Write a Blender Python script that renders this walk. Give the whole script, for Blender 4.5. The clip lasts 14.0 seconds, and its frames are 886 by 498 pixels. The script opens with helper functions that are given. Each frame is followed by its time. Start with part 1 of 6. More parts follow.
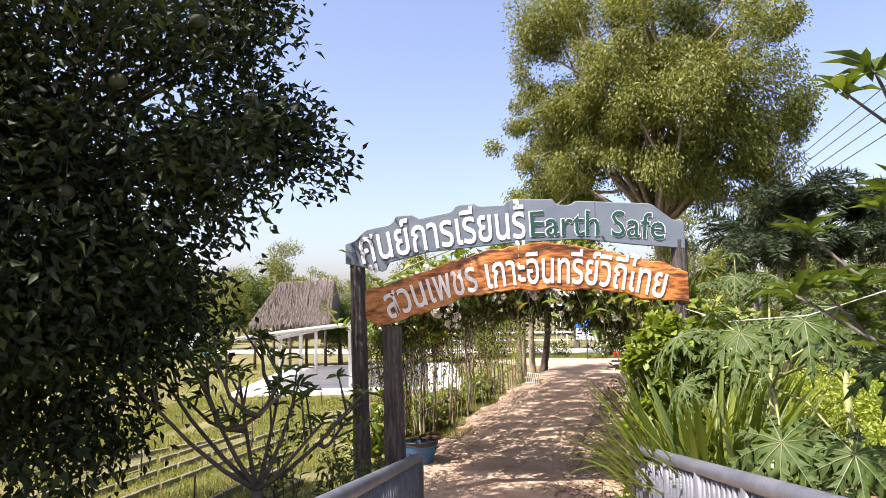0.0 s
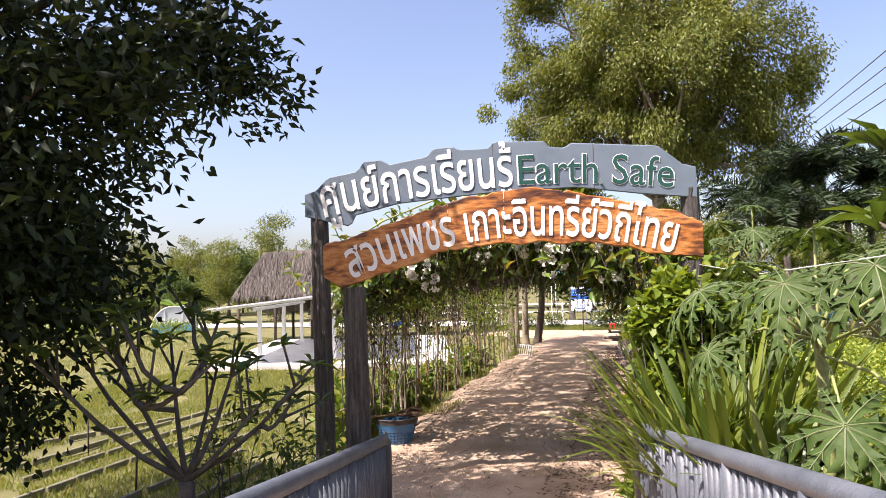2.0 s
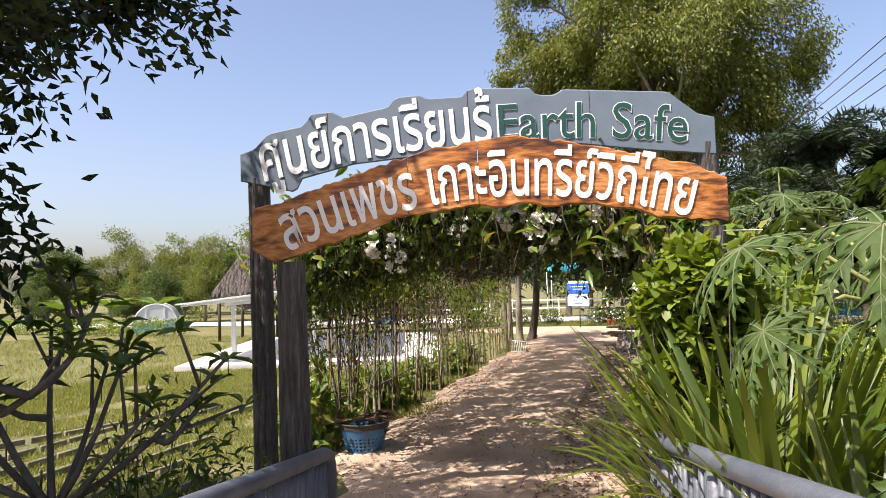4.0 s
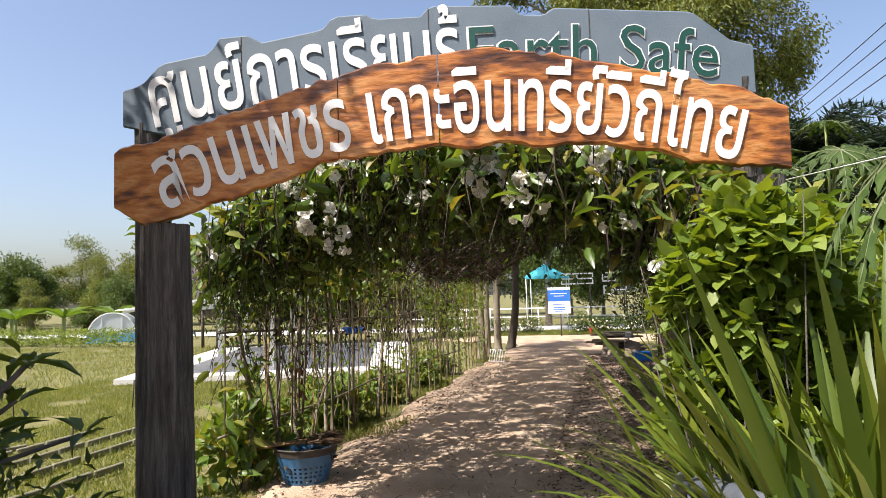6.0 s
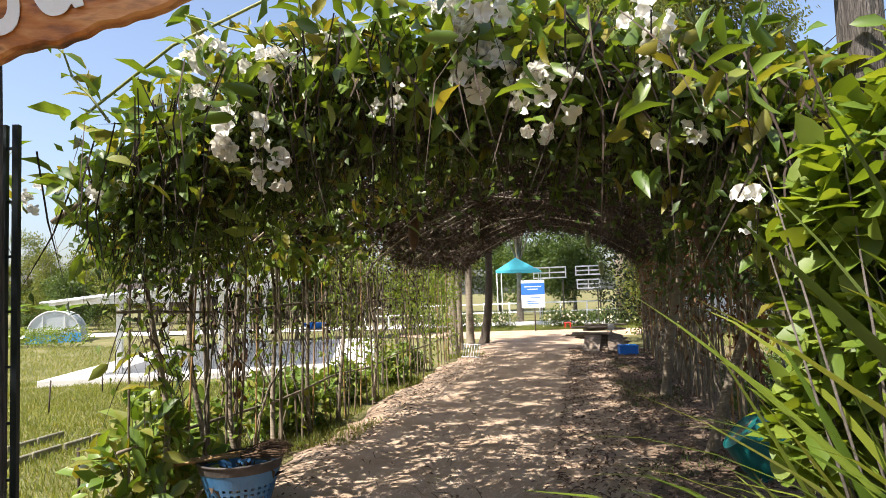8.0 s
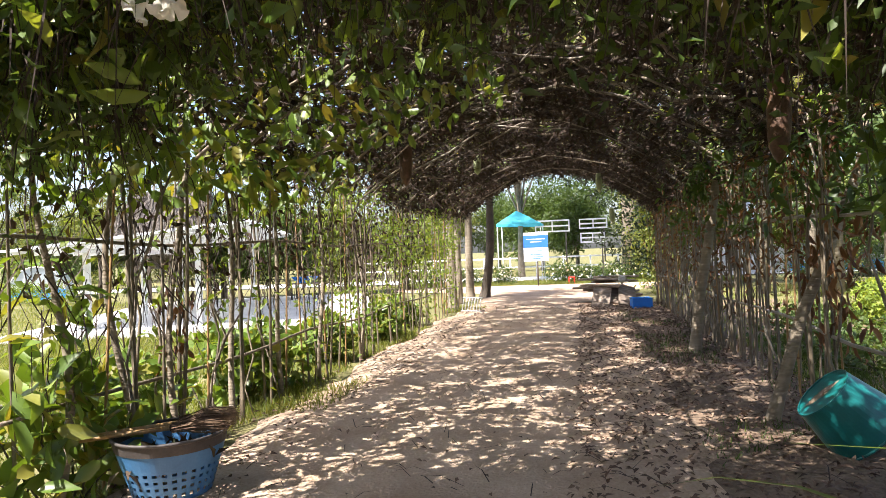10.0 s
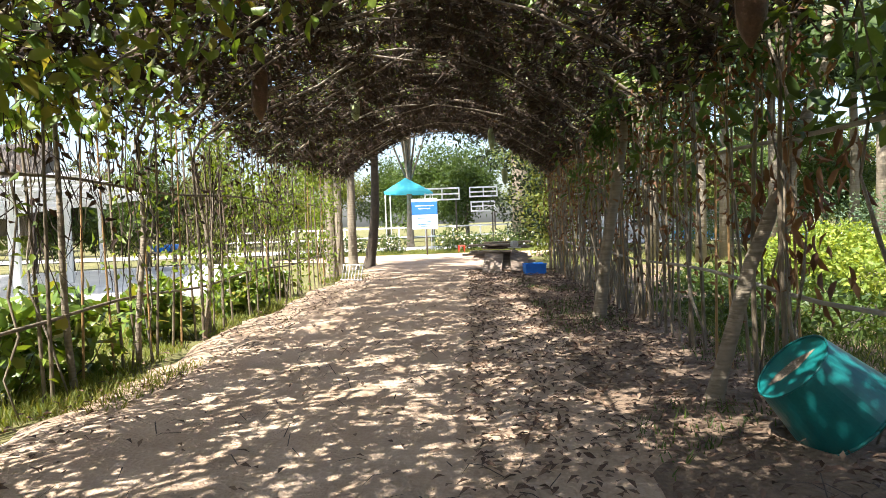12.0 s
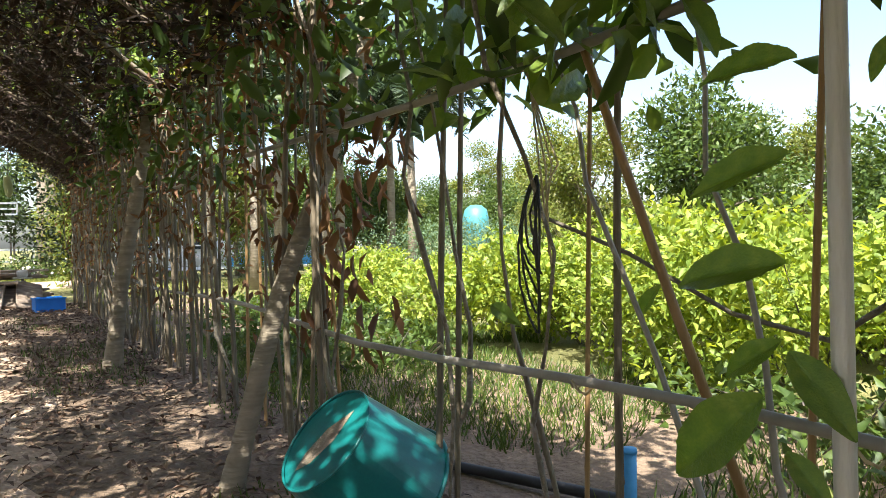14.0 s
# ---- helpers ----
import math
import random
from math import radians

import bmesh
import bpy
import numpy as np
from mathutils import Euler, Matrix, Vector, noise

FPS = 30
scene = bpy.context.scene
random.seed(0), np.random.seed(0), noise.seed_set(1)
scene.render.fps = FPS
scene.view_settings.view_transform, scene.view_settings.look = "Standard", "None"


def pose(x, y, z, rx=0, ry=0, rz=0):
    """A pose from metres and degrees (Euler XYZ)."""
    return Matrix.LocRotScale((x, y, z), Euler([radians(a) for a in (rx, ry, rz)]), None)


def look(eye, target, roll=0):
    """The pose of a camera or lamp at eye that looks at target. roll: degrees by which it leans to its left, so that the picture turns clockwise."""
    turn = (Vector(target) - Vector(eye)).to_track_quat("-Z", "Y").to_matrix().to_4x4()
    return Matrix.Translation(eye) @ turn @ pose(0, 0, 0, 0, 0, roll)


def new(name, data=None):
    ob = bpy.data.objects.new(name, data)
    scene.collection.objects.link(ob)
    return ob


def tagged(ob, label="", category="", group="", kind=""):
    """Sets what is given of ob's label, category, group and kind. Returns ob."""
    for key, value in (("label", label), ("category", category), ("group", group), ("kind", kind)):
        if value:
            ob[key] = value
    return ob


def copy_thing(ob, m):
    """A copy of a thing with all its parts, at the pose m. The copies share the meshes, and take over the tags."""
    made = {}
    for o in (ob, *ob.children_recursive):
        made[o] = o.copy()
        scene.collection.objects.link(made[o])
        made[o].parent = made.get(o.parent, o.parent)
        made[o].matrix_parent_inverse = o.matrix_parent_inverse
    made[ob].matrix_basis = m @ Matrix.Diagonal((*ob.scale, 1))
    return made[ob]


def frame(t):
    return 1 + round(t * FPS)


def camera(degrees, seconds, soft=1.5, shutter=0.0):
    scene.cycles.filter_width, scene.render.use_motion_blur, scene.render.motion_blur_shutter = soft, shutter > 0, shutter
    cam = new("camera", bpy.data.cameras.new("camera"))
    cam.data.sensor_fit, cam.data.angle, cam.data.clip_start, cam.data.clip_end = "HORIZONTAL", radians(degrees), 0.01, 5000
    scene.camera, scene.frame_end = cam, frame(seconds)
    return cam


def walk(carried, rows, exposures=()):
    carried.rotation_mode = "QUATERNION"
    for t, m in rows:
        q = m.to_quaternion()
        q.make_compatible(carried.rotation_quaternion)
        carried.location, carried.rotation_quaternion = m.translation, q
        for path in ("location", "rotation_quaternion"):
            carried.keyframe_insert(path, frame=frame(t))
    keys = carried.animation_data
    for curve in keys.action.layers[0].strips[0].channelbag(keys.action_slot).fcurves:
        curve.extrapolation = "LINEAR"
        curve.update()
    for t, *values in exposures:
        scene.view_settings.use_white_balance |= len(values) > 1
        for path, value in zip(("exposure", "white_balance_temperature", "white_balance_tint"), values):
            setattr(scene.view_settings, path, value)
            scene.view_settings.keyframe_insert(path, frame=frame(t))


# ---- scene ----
cam = camera(67.8, 14.0, soft=0.5)
PATH = [
    (0, (2.229, 0.141, 2.902), (1.645, 2.045, 3.087), -1.3),
    (0.5, (2.245, 0.508, 2.857), (1.665, 2.415, 3.016), -1.3),
    (1, (2.157, 0.815, 2.79), (1.579, 2.724, 2.922), -1.4),
    (1.5, (2.103, 1.173, 2.729), (1.529, 3.085, 2.846), -1.4),
    (2, (2.094, 1.517, 2.703), (1.518, 3.429, 2.811), -1.5),
    (2.5, (2.059, 1.89, 2.627), (1.481, 3.802, 2.724), -1.5),
    (3, (2.058, 2.275, 2.559), (1.479, 4.188, 2.649), -1.6),
    (5.5, (1.741, 4.398, 2.296), (1.215, 6.322, 2.434), -1.9),
    (6, (1.659, 4.86, 2.208), (1.155, 6.791, 2.347), -1.8),
    (6.5, (1.523, 5.286, 2.09), (1.043, 7.222, 2.231), -2.0),
    (7, (1.403, 5.723, 2.023), (0.968, 7.67, 2.164), -2.0),
    (7.5, (1.272, 6.183, 1.977), (0.864, 8.136, 2.115), -1.8),
    (8, (1.112, 6.558, 1.91), (0.708, 8.512, 2.046), -2.1),
    (10.5, (0.804, 8.506, 1.55), (0.401, 10.465, 1.531), -2.2),
    (11, (0.812, 8.914, 1.46), (0.46, 10.883, 1.416), -2.3),
    (11.5, (0.779, 9.384, 1.414), (0.513, 11.365, 1.343), -2.4),
    (12, (0.773, 9.83, 1.349), (0.69, 11.827, 1.27), -2.1),
    (12.5, (0.838, 10.279, 1.325), (1.013, 12.269, 1.24), -2.0),
    (13, (0.965, 10.686, 1.307), (1.375, 12.641, 1.224), -2.2),
    (13.5, (1.172, 11.001, 1.287), (1.947, 12.843, 1.222), -1.9),
    (14, (1.499, 11.165, 1.264), (2.622, 12.82, 1.23), -1.3),
]
EXPOSURES = [(0, 1.38, 6600, 25), (3, 1.16, 6600, 23), (5.5, 0.97, 6500, 16), (6.5, 0.97, 6500, 15), (8.0, 1.24, 6500, 14), (10.5, 1.8, 6350, 16), (12, 1.74, 6350, 12), (14, 1.95, 6350, 9)]
walk(cam, [(t, look(eye, target, roll)) for t, eye, target, roll in PATH], EXPOSURES)

# ---- world, sun ----
SUN = Vector((-0.45, -0.52, 1.0)).normalized()
world = bpy.data.worlds.new("sky")
scene.world = world
world.use_nodes = True
wn = world.node_tree
sky = wn.nodes.new("ShaderNodeTexSky")
sky.sky_type, sky.sun_disc = "NISHITA", False
sky.sun_elevation = math.asin(SUN.z)
sky.sun_rotation = math.atan2(SUN.x, SUN.y)
sky.air_density, sky.dust_density, sky.ozone_density = 1.0, 3.0, 1.0
wn.links.new(sky.outputs[0], wn.nodes["Background"].inputs[0])
wn.nodes["Background"].inputs[1].default_value = 0.112
sun_data = bpy.data.lights.new("sun", "SUN")
sun_data.energy, sun_data.angle, sun_data.color = 5.0, radians(0.53), (1.0, 0.95, 0.86)
sun_ob = new("sun", sun_data)
sun_ob.matrix_world = look(SUN * 50, (0, 0, 0))

rng = np.random.default_rng(7)


# ---- materials ----
def material(name, colours, scale=8.0, rough=0.8, metal=0.0, bump=0.3, fine=60.0, per="noise", stretch=(1, 1, 1), through_light=0.0, spec=0.4, dist=0.02, tint=(1.9, 1.7, 0.55)):
    """A surface whose colour runs between the given colours at two scales (noise, or at random by piece), with fine relief."""
    m = bpy.data.materials.new(name)
    m.use_nodes = True
    t = m.node_tree
    n, l = t.nodes, t.links
    bsdf, out = n["Principled BSDF"], n["Material Output"]
    co = n.new("ShaderNodeTexCoord")
    mp = n.new("ShaderNodeMapping")
    mp.inputs["Scale"].default_value = stretch
    l.new(co.outputs["Object"], mp.inputs[0])
    big, small = n.new("ShaderNodeTexNoise"), n.new("ShaderNodeTexNoise")
    for node, s, d in ((big, scale, 5), (small, fine, 3)):
        node.inputs["Scale"].default_value, node.inputs["Detail"].default_value = s, d
        l.new(mp.outputs[0], node.inputs["Vector"])
    ramp = n.new("ShaderNodeValToRGB")
    e = ramp.color_ramp.elements
    while len(e) < len(colours):
        e.new(0.5)
    for i, c in enumerate(colours):
        k = i / max(1, len(colours) - 1)
        e[i].position = (0.3 + 0.4 * k) if per == "noise" else k
        e[i].color = (*c, 1)
    if per == "noise":
        mix = n.new("ShaderNodeMath")
        mix.operation = "MULTIPLY_ADD"
        mix.inputs[1].default_value = 0.35
        l.new(small.outputs["Fac"], mix.inputs[0])
        sc = n.new("ShaderNodeMath")
        sc.operation = "MULTIPLY"
        sc.inputs[1].default_value = 0.65
        l.new(big.outputs["Fac"], sc.inputs[0])
        l.new(sc.outputs[0], mix.inputs[2])
        l.new(mix.outputs[0], ramp.inputs[0])
    else:
        src = n.new("ShaderNodeNewGeometry") if per == "island" else n.new("ShaderNodeObjectInfo")
        l.new(src.outputs["Random Per Island" if per == "island" else "Random"], ramp.inputs[0])
    colour = ramp.outputs[0]
    if per != "noise":
        hs = n.new("ShaderNodeMixRGB")
        hs.blend_type, hs.inputs[0].default_value = "MULTIPLY", 0.45
        l.new(colour, hs.inputs[1])
        l.new(big.outputs["Fac"], hs.inputs[2])
        colour = hs.outputs[0]
    l.new(colour, bsdf.inputs["Base Color"])
    bsdf.inputs["Roughness"].default_value, bsdf.inputs["Metallic"].default_value = rough, metal
    bsdf.inputs["Specular IOR Level"].default_value = spec
    if bump:
        b = n.new("ShaderNodeBump")
        b.inputs["Strength"].default_value, b.inputs["Distance"].default_value = bump, dist
        l.new(small.outputs["Fac"], b.inputs["Height"])
        l.new(b.outputs[0], bsdf.inputs["Normal"])
    if through_light:
        tr, ms = n.new("ShaderNodeBsdfTranslucent"), n.new("ShaderNodeMixShader")
        ms.inputs[0].default_value = through_light
        bright = n.new("ShaderNodeMixRGB")
        bright.blend_type, bright.inputs[0].default_value = "MULTIPLY", 1.0
        bright.inputs[2].default_value = (*tint, 1)
        l.new(colour, bright.inputs[1])
        l.new(bright.outputs[0], tr.inputs[0])
        l.new(bsdf.outputs[0], ms.inputs[1])
        l.new(tr.outputs[0], ms.inputs[2])
        l.new(ms.outputs[0], out.inputs[0])
    return m


M = {}
M["sand"] = material("sand", [(0.32, 0.218, 0.142), (0.43, 0.315, 0.22), (0.54, 0.415, 0.305)], 1.6, 0.95, bump=0.9, fine=34, dist=0.035)
M["grass_ground"] = material("grass_ground", [(0.085, 0.085, 0.03), (0.14, 0.135, 0.045), (0.22, 0.185, 0.085)], 0.7, 0.95, bump=0.7, fine=40, dist=0.05)
M["soil"] = material("soil", [(0.10, 0.068, 0.044), (0.17, 0.12, 0.08), (0.27, 0.195, 0.135)], 2.2, 0.95, bump=0.9, fine=24, dist=0.04)
M["litter"] = material("litter", [(0.085, 0.05, 0.033), (0.15, 0.09, 0.058), (0.26, 0.175, 0.115)], 3, 0.85, bump=0, per="island")
M["grass"] = material("grass", [(0.12, 0.17, 0.03), (0.20, 0.24, 0.05), (0.30, 0.29, 0.10)], 1.0, 0.7, bump=0, per="island", through_light=0.35)
M["bamboo"] = material("bamboo", [(0.08, 0.062, 0.04), (0.15, 0.12, 0.08), (0.24, 0.20, 0.14)], 5, 0.6, bump=0.4, fine=30, stretch=(3, 3, 0.4))
M["pale_bamboo"] = material("pale_bamboo", [(0.20, 0.18, 0.15), (0.32, 0.29, 0.25)], 5, 0.5, bump=0.25, fine=30)
M["bamboo_tan"] = material("bamboo_tan", [(0.22, 0.13, 0.05), (0.34, 0.21, 0.09)], 5, 0.5, bump=0.3, fine=30, stretch=(3, 3, 0.4))
M["bark"] = material("bark", [(0.10, 0.08, 0.06), (0.19, 0.16, 0.12), (0.28, 0.25, 0.20)], 6, 0.9, bump=0.8, fine=30, dist=0.03)
M["bark_dark"] = material("bark_dark", [(0.05, 0.04, 0.03), (0.10, 0.08, 0.06)], 6, 0.9, bump=0.8, fine=30, dist=0.03)
M["bark_ring"] = material("bark_ring", [(0.16, 0.13, 0.09), (0.26, 0.22, 0.16)], 6, 0.85, bump=0.6, fine=9, stretch=(0.6, 0.6, 5), dist=0.03)
M["grey_bark"] = material("grey_bark", [(0.045, 0.038, 0.031), (0.12, 0.105, 0.088)], 9, 0.85, bump=0.5, fine=40)
M["post_wood"] = material("post_wood", [(0.03, 0.026, 0.024), (0.095, 0.083, 0.073), (0.20, 0.18, 0.16)], 7, 0.9, bump=1.0, fine=30, stretch=(4, 4, 0.35), dist=0.04)
M["rail_paint"] = material("rail_paint", [(0.055, 0.064, 0.078), (0.085, 0.097, 0.115), (0.125, 0.138, 0.158)], 5, 0.45, bump=0.15, fine=50)
M["sign_grey"] = material("sign_grey", [(0.10, 0.135, 0.17), (0.13, 0.17, 0.205), (0.15, 0.19, 0.225)], 3, 0.55, bump=0.1, fine=60)
M["white_paint"] = material("white_paint", [(0.72, 0.72, 0.70), (0.80, 0.80, 0.79)], 6, 0.5, bump=0.05)
M["green_paint"] = material("green_paint", [(0.008, 0.058, 0.045), (0.012, 0.08, 0.06)], 6, 0.5, bump=0.05)
M["concrete"] = material("concrete", [(0.40, 0.39, 0.37), (0.52, 0.51, 0.48), (0.60, 0.58, 0.55)], 1.2, 0.9, bump=0.2, fine=40)
M["white_steel"] = material("white_steel", [(0.66, 0.66, 0.64), (0.78, 0.78, 0.77)], 3, 0.45, bump=0.03)
M["thatch"] = material("thatch", [(0.10, 0.085, 0.072), (0.18, 0.155, 0.13), (0.28, 0.25, 0.22)], 3, 0.95, bump=1.0, fine=22, stretch=(4, 4, 0.6), dist=0.06)
M["leaf_dark"] = material("leaf_dark", [(0.014, 0.022, 0.008), (0.022, 0.038, 0.012), (0.04, 0.065, 0.016)], 3, 0.65, bump=0, per="island", through_light=0.16, spec=0.3)
M["leaf_mid"] = material("leaf_mid", [(0.04, 0.075, 0.015), (0.07, 0.12, 0.02), (0.10, 0.15, 0.03)], 3, 0.5, bump=0, per="island", through_light=0.3)
M["leaf_bright"] = material("leaf_bright", [(0.11, 0.18, 0.02), (0.17, 0.25, 0.03), (0.25, 0.32, 0.05)], 3, 0.5, bump=0, per="island", through_light=0.35)
M["leaf_vine"] = material("leaf_vine", [(0.08, 0.145, 0.02), (0.13, 0.215, 0.028), (0.19, 0.28, 0.045), (0.27, 0.23, 0.045)], 3, 0.38, bump=0, per="island", through_light=0.3, spec=0.55)
M["leaf_olive"] = material("leaf_olive", [(0.075, 0.105, 0.018), (0.13, 0.17, 0.024), (0.20, 0.235, 0.04), (0.17, 0.165, 0.05)], 3, 0.6, bump=0, per="island", through_light=0.3)
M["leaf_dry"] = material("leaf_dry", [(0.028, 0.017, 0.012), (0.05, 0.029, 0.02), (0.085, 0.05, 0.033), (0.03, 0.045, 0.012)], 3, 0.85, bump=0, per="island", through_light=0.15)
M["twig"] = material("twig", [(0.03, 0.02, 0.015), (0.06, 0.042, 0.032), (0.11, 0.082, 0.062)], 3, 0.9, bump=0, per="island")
M["papaya_leaf"] = material("papaya_leaf", [(0.026, 0.055, 0.010), (0.044, 0.080, 0.015), (0.070, 0.11, 0.024)], 9, 0.6, bump=0.3, fine=30, through_light=0.22, spec=0.25)
M["petal"] = material("petal", [(0.72, 0.68, 0.55), (0.82, 0.80, 0.74), (0.75, 0.66, 0.45)], 4, 0.6, bump=0, per="island", through_light=0.25)


# ---- helpers for meshes ----
def mesh_of(name, verts, faces, smooth=False):
    me = bpy.data.meshes.new(name)
    me.from_pydata([tuple(v) for v in verts], [], [tuple(f) for f in faces])
    if smooth:
        me.polygons.foreach_set("use_smooth", [True] * len(me.polygons))
    me.update()
    return me


def part(name, data, mat, parent=None, label=""):
    """Links a bmesh or mesh as one object under a thing or a part."""
    if isinstance(data, bmesh.types.BMesh):
        me = bpy.data.meshes.new(name)
        data.to_mesh(me)
        data.free()
    else:
        me = data
    if mat is not None and not me.materials:
        me.materials.append(mat)
    ob = new(name, me)
    if parent is not None:
        ob.parent = parent
    if label:
        ob["label"] = label
    return ob


def thing(name, label, category, group="", kind="", at=(0, 0, 0), turn=0.0):
    ob = new(name)
    ob.empty_display_size = 0.1
    ob.matrix_basis = pose(*at, 0, 0, turn)
    return tagged(ob, label, category, group, kind)


def box_bm(sx, sy, sz, at=(0, 0, 0), bevel=0.0, bm=None, turn=None):
    own = bmesh.new()
    m = Matrix.LocRotScale(at, turn.to_quaternion() if turn is not None else None, (sx, sy, sz))
    bmesh.ops.create_cube(own, size=1.0, matrix=m)
    if bevel:
        bmesh.ops.bevel(own, geom=own.edges[:], offset=bevel, segments=1, affect="EDGES")
    if bm is None:
        return own
    me = bpy.data.meshes.new("tmp")
    own.to_mesh(me)
    own.free()
    bm.from_mesh(me)
    bpy.data.meshes.remove(me)
    return bm


def tube_data(points, radii, sides=8, caps=True):
    """Verts and faces of a round tube along points."""
    pts = [Vector(p) for p in points]
    if not hasattr(radii, "__len__"):
        radii = [radii] * len(pts)
    verts, faces = [], []
    up = Vector((0.13, 0.31, 0.94))
    last = None
    for i, p in enumerate(pts):
        d = (pts[min(i + 1, len(pts) - 1)] - pts[max(i - 1, 0)]).normalized()
        a = (last - d * last.dot(d)) if last is not None else d.cross(up)
        if a.length < 1e-4:
            a = d.cross(Vector((1, 0, 0)))
        a.normalize()
        last = a
        b = d.cross(a)
        for k in range(sides):
            w = 2 * math.pi * k / sides
            verts.append(p + (a * math.cos(w) + b * math.sin(w)) * radii[i])
    for i in range(len(pts) - 1):
        for k in range(sides):
            j = (k + 1) % sides
            faces.append((i * sides + k, i * sides + j, (i + 1) * sides + j, (i + 1) * sides + k))
    if caps:
        faces.append(tuple(reversed(range(sides))))
        faces.append(tuple(range((len(pts) - 1) * sides, len(pts) * sides)))
    return verts, faces


def tubes_mesh(name, list_of_tubes, sides=6):
    verts, faces = [], []
    for pts, r in list_of_tubes:
        v, f = tube_data(pts, r, sides)
        k = len(verts)
        verts += v
        faces += [tuple(i + k for i in q) for q in f]
    return mesh_of(name, verts, faces, smooth=True)


LEAF = {
    "diamond": (np.array([(0, 0, 0), (0.42, -0.5, 0.0), (1, 0, 0), (0.42, 0.5, 0.0)]), [(0, 1, 2), (0, 2, 3)]),
    "folded": (np.array([(0, 0, 0), (0.4, -0.5, 0.12), (0.45, 0, 0), (0.4, 0.5, 0.12), (1, 0, -0.12)]), [(0, 1, 2), (0, 2, 3), (1, 4, 2), (2, 4, 3)]),
    "broad": (np.array([(0, 0, 0), (0.22, -0.38, 0.08), (0.6, -0.47, 0.06), (1, 0, -0.2), (0.6, 0.47, 0.06), (0.22, 0.38, 0.08), (0.3, 0, 0.0), (0.65, 0, -0.06)]),
              [(0, 1, 6), (1, 2, 7), (1, 7, 6), (2, 3, 7), (7, 3, 4), (6, 7, 5), (7, 4, 5), (0, 6, 5)]),
    "heart": (np.array([(0, 0, 0), (-0.12, -0.28, 0.05), (0.2, -0.5, 0.06), (0.6, -0.36, 0.0), (1, 0, -0.12), (0.6, 0.36, 0.0), (0.2, 0.5, 0.06), (-0.12, 0.28, 0.05), (0.4, 0, -0.03)]),
              [(0, 1, 2), (0, 2, 8), (2, 3, 8), (3, 4, 8), (8, 4, 5), (8, 5, 6), (0, 8, 6), (0, 6, 7)]),
    "strip": (np.array([(0, -0.5, 0), (0, 0.5, 0), (0.5, 0.5, 0.12), (0.5, -0.5, 0.12), (1, 0, 0)]), [(0, 1, 2), (0, 2, 3), (3, 2, 4)]),
}


def leaves_mesh(name, at, along, length, width, shape="folded", flat=0.5, seed=1, face=(0, 0, 1.0)):
    """Many leaves in one mesh: at and along are N x 3; flat: how far their faces turn to the sky."""
    r = np.random.default_rng(seed)
    at, along = np.asarray(at, float), np.asarray(along, float)
    n = len(at)
    along = along / (np.linalg.norm(along, axis=1, keepdims=True) + 1e-9)
    up = r.normal(size=(n, 3)) * (1 - flat) + np.array(face) * flat
    side = np.cross(up, along)
    side /= np.linalg.norm(side, axis=1, keepdims=True) + 1e-9
    nor = np.cross(along, side)
    length = np.broadcast_to(np.asarray(length, float), (n,))
    width = np.broadcast_to(np.asarray(width, float), (n,))
    tv, tf = LEAF[shape]
    v = (at[:, None, :] + tv[None, :, 0:1] * (along * length[:, None])[:, None, :] + tv[None, :, 1:2] * (side * width[:, None])[:, None, :] + tv[None, :, 2:3] * (nor * length[:, None])[:, None, :])
    k = len(tv)
    tf = np.array(tf)
    f = (np.arange(n)[:, None, None] * k + tf[None]).reshape(-1, 3)
    me = bpy.data.meshes.new(name)
    me.vertices.add(n * k)
    me.vertices.foreach_set("co", v.reshape(-1).astype(np.float32))
    me.loops.add(f.size)
    me.loops.foreach_set("vertex_index", f.reshape(-1).astype(np.int32))
    me.polygons.add(len(f))
    me.polygons.foreach_set("loop_start", np.arange(0, f.size, 3, dtype=np.int32))
    me.update(calc_edges=True)
    return me


def dirs(n, r, up=0.0):
    d = r.normal(size=(n, 3))
    d /= np.linalg.norm(d, axis=1, keepdims=True)
    d[:, 2] += up
    return d


def clumps(centres, radii, per, r, shell=0.5):
    """Points in clumps: centres K x 3, radii K, per clump a number; shell pushes them outwards."""
    out = []
    for c, rad in zip(centres, radii):
        if shell < 0.2:
            d = r.normal(size=(per, 3))
            d /= np.linalg.norm(d, axis=1, keepdims=True)
            out.append(np.asarray(c) + d * (r.random(per) ** 0.45 * (1 + 0.25 * np.abs(r.normal(size=per))))[:, None] * np.asarray(rad))
            continue
        d = r.normal(size=(per, 3))
        d /= np.linalg.norm(d, axis=1, keepdims=True)
        q = r.random(per) ** (1 / 3)
        q = shell + (1 - shell) * q
        out.append(np.asarray(c) + d * (q * r.random(per) ** 0.2)[:, None] * np.asarray(rad))
    return np.concatenate(out)


# ---- ground ----
def smooth(a, b, x):
    k = min(1.0, max(0.0, (x - a) / (b - a)))
    return k * k * (3 - 2 * k)


def ground_z(x, y):
    """Level ground with the earth ramp of the bridge rising towards the start of the walk."""
    axis = 2.2 - 0.17 * y
    ramp = min(1.75, max(0.0, 1.46 - 0.156 * y))
    return ramp * (1 - smooth(2.0, 5.0, abs(x - axis))) if y < 9.4 else 0.0


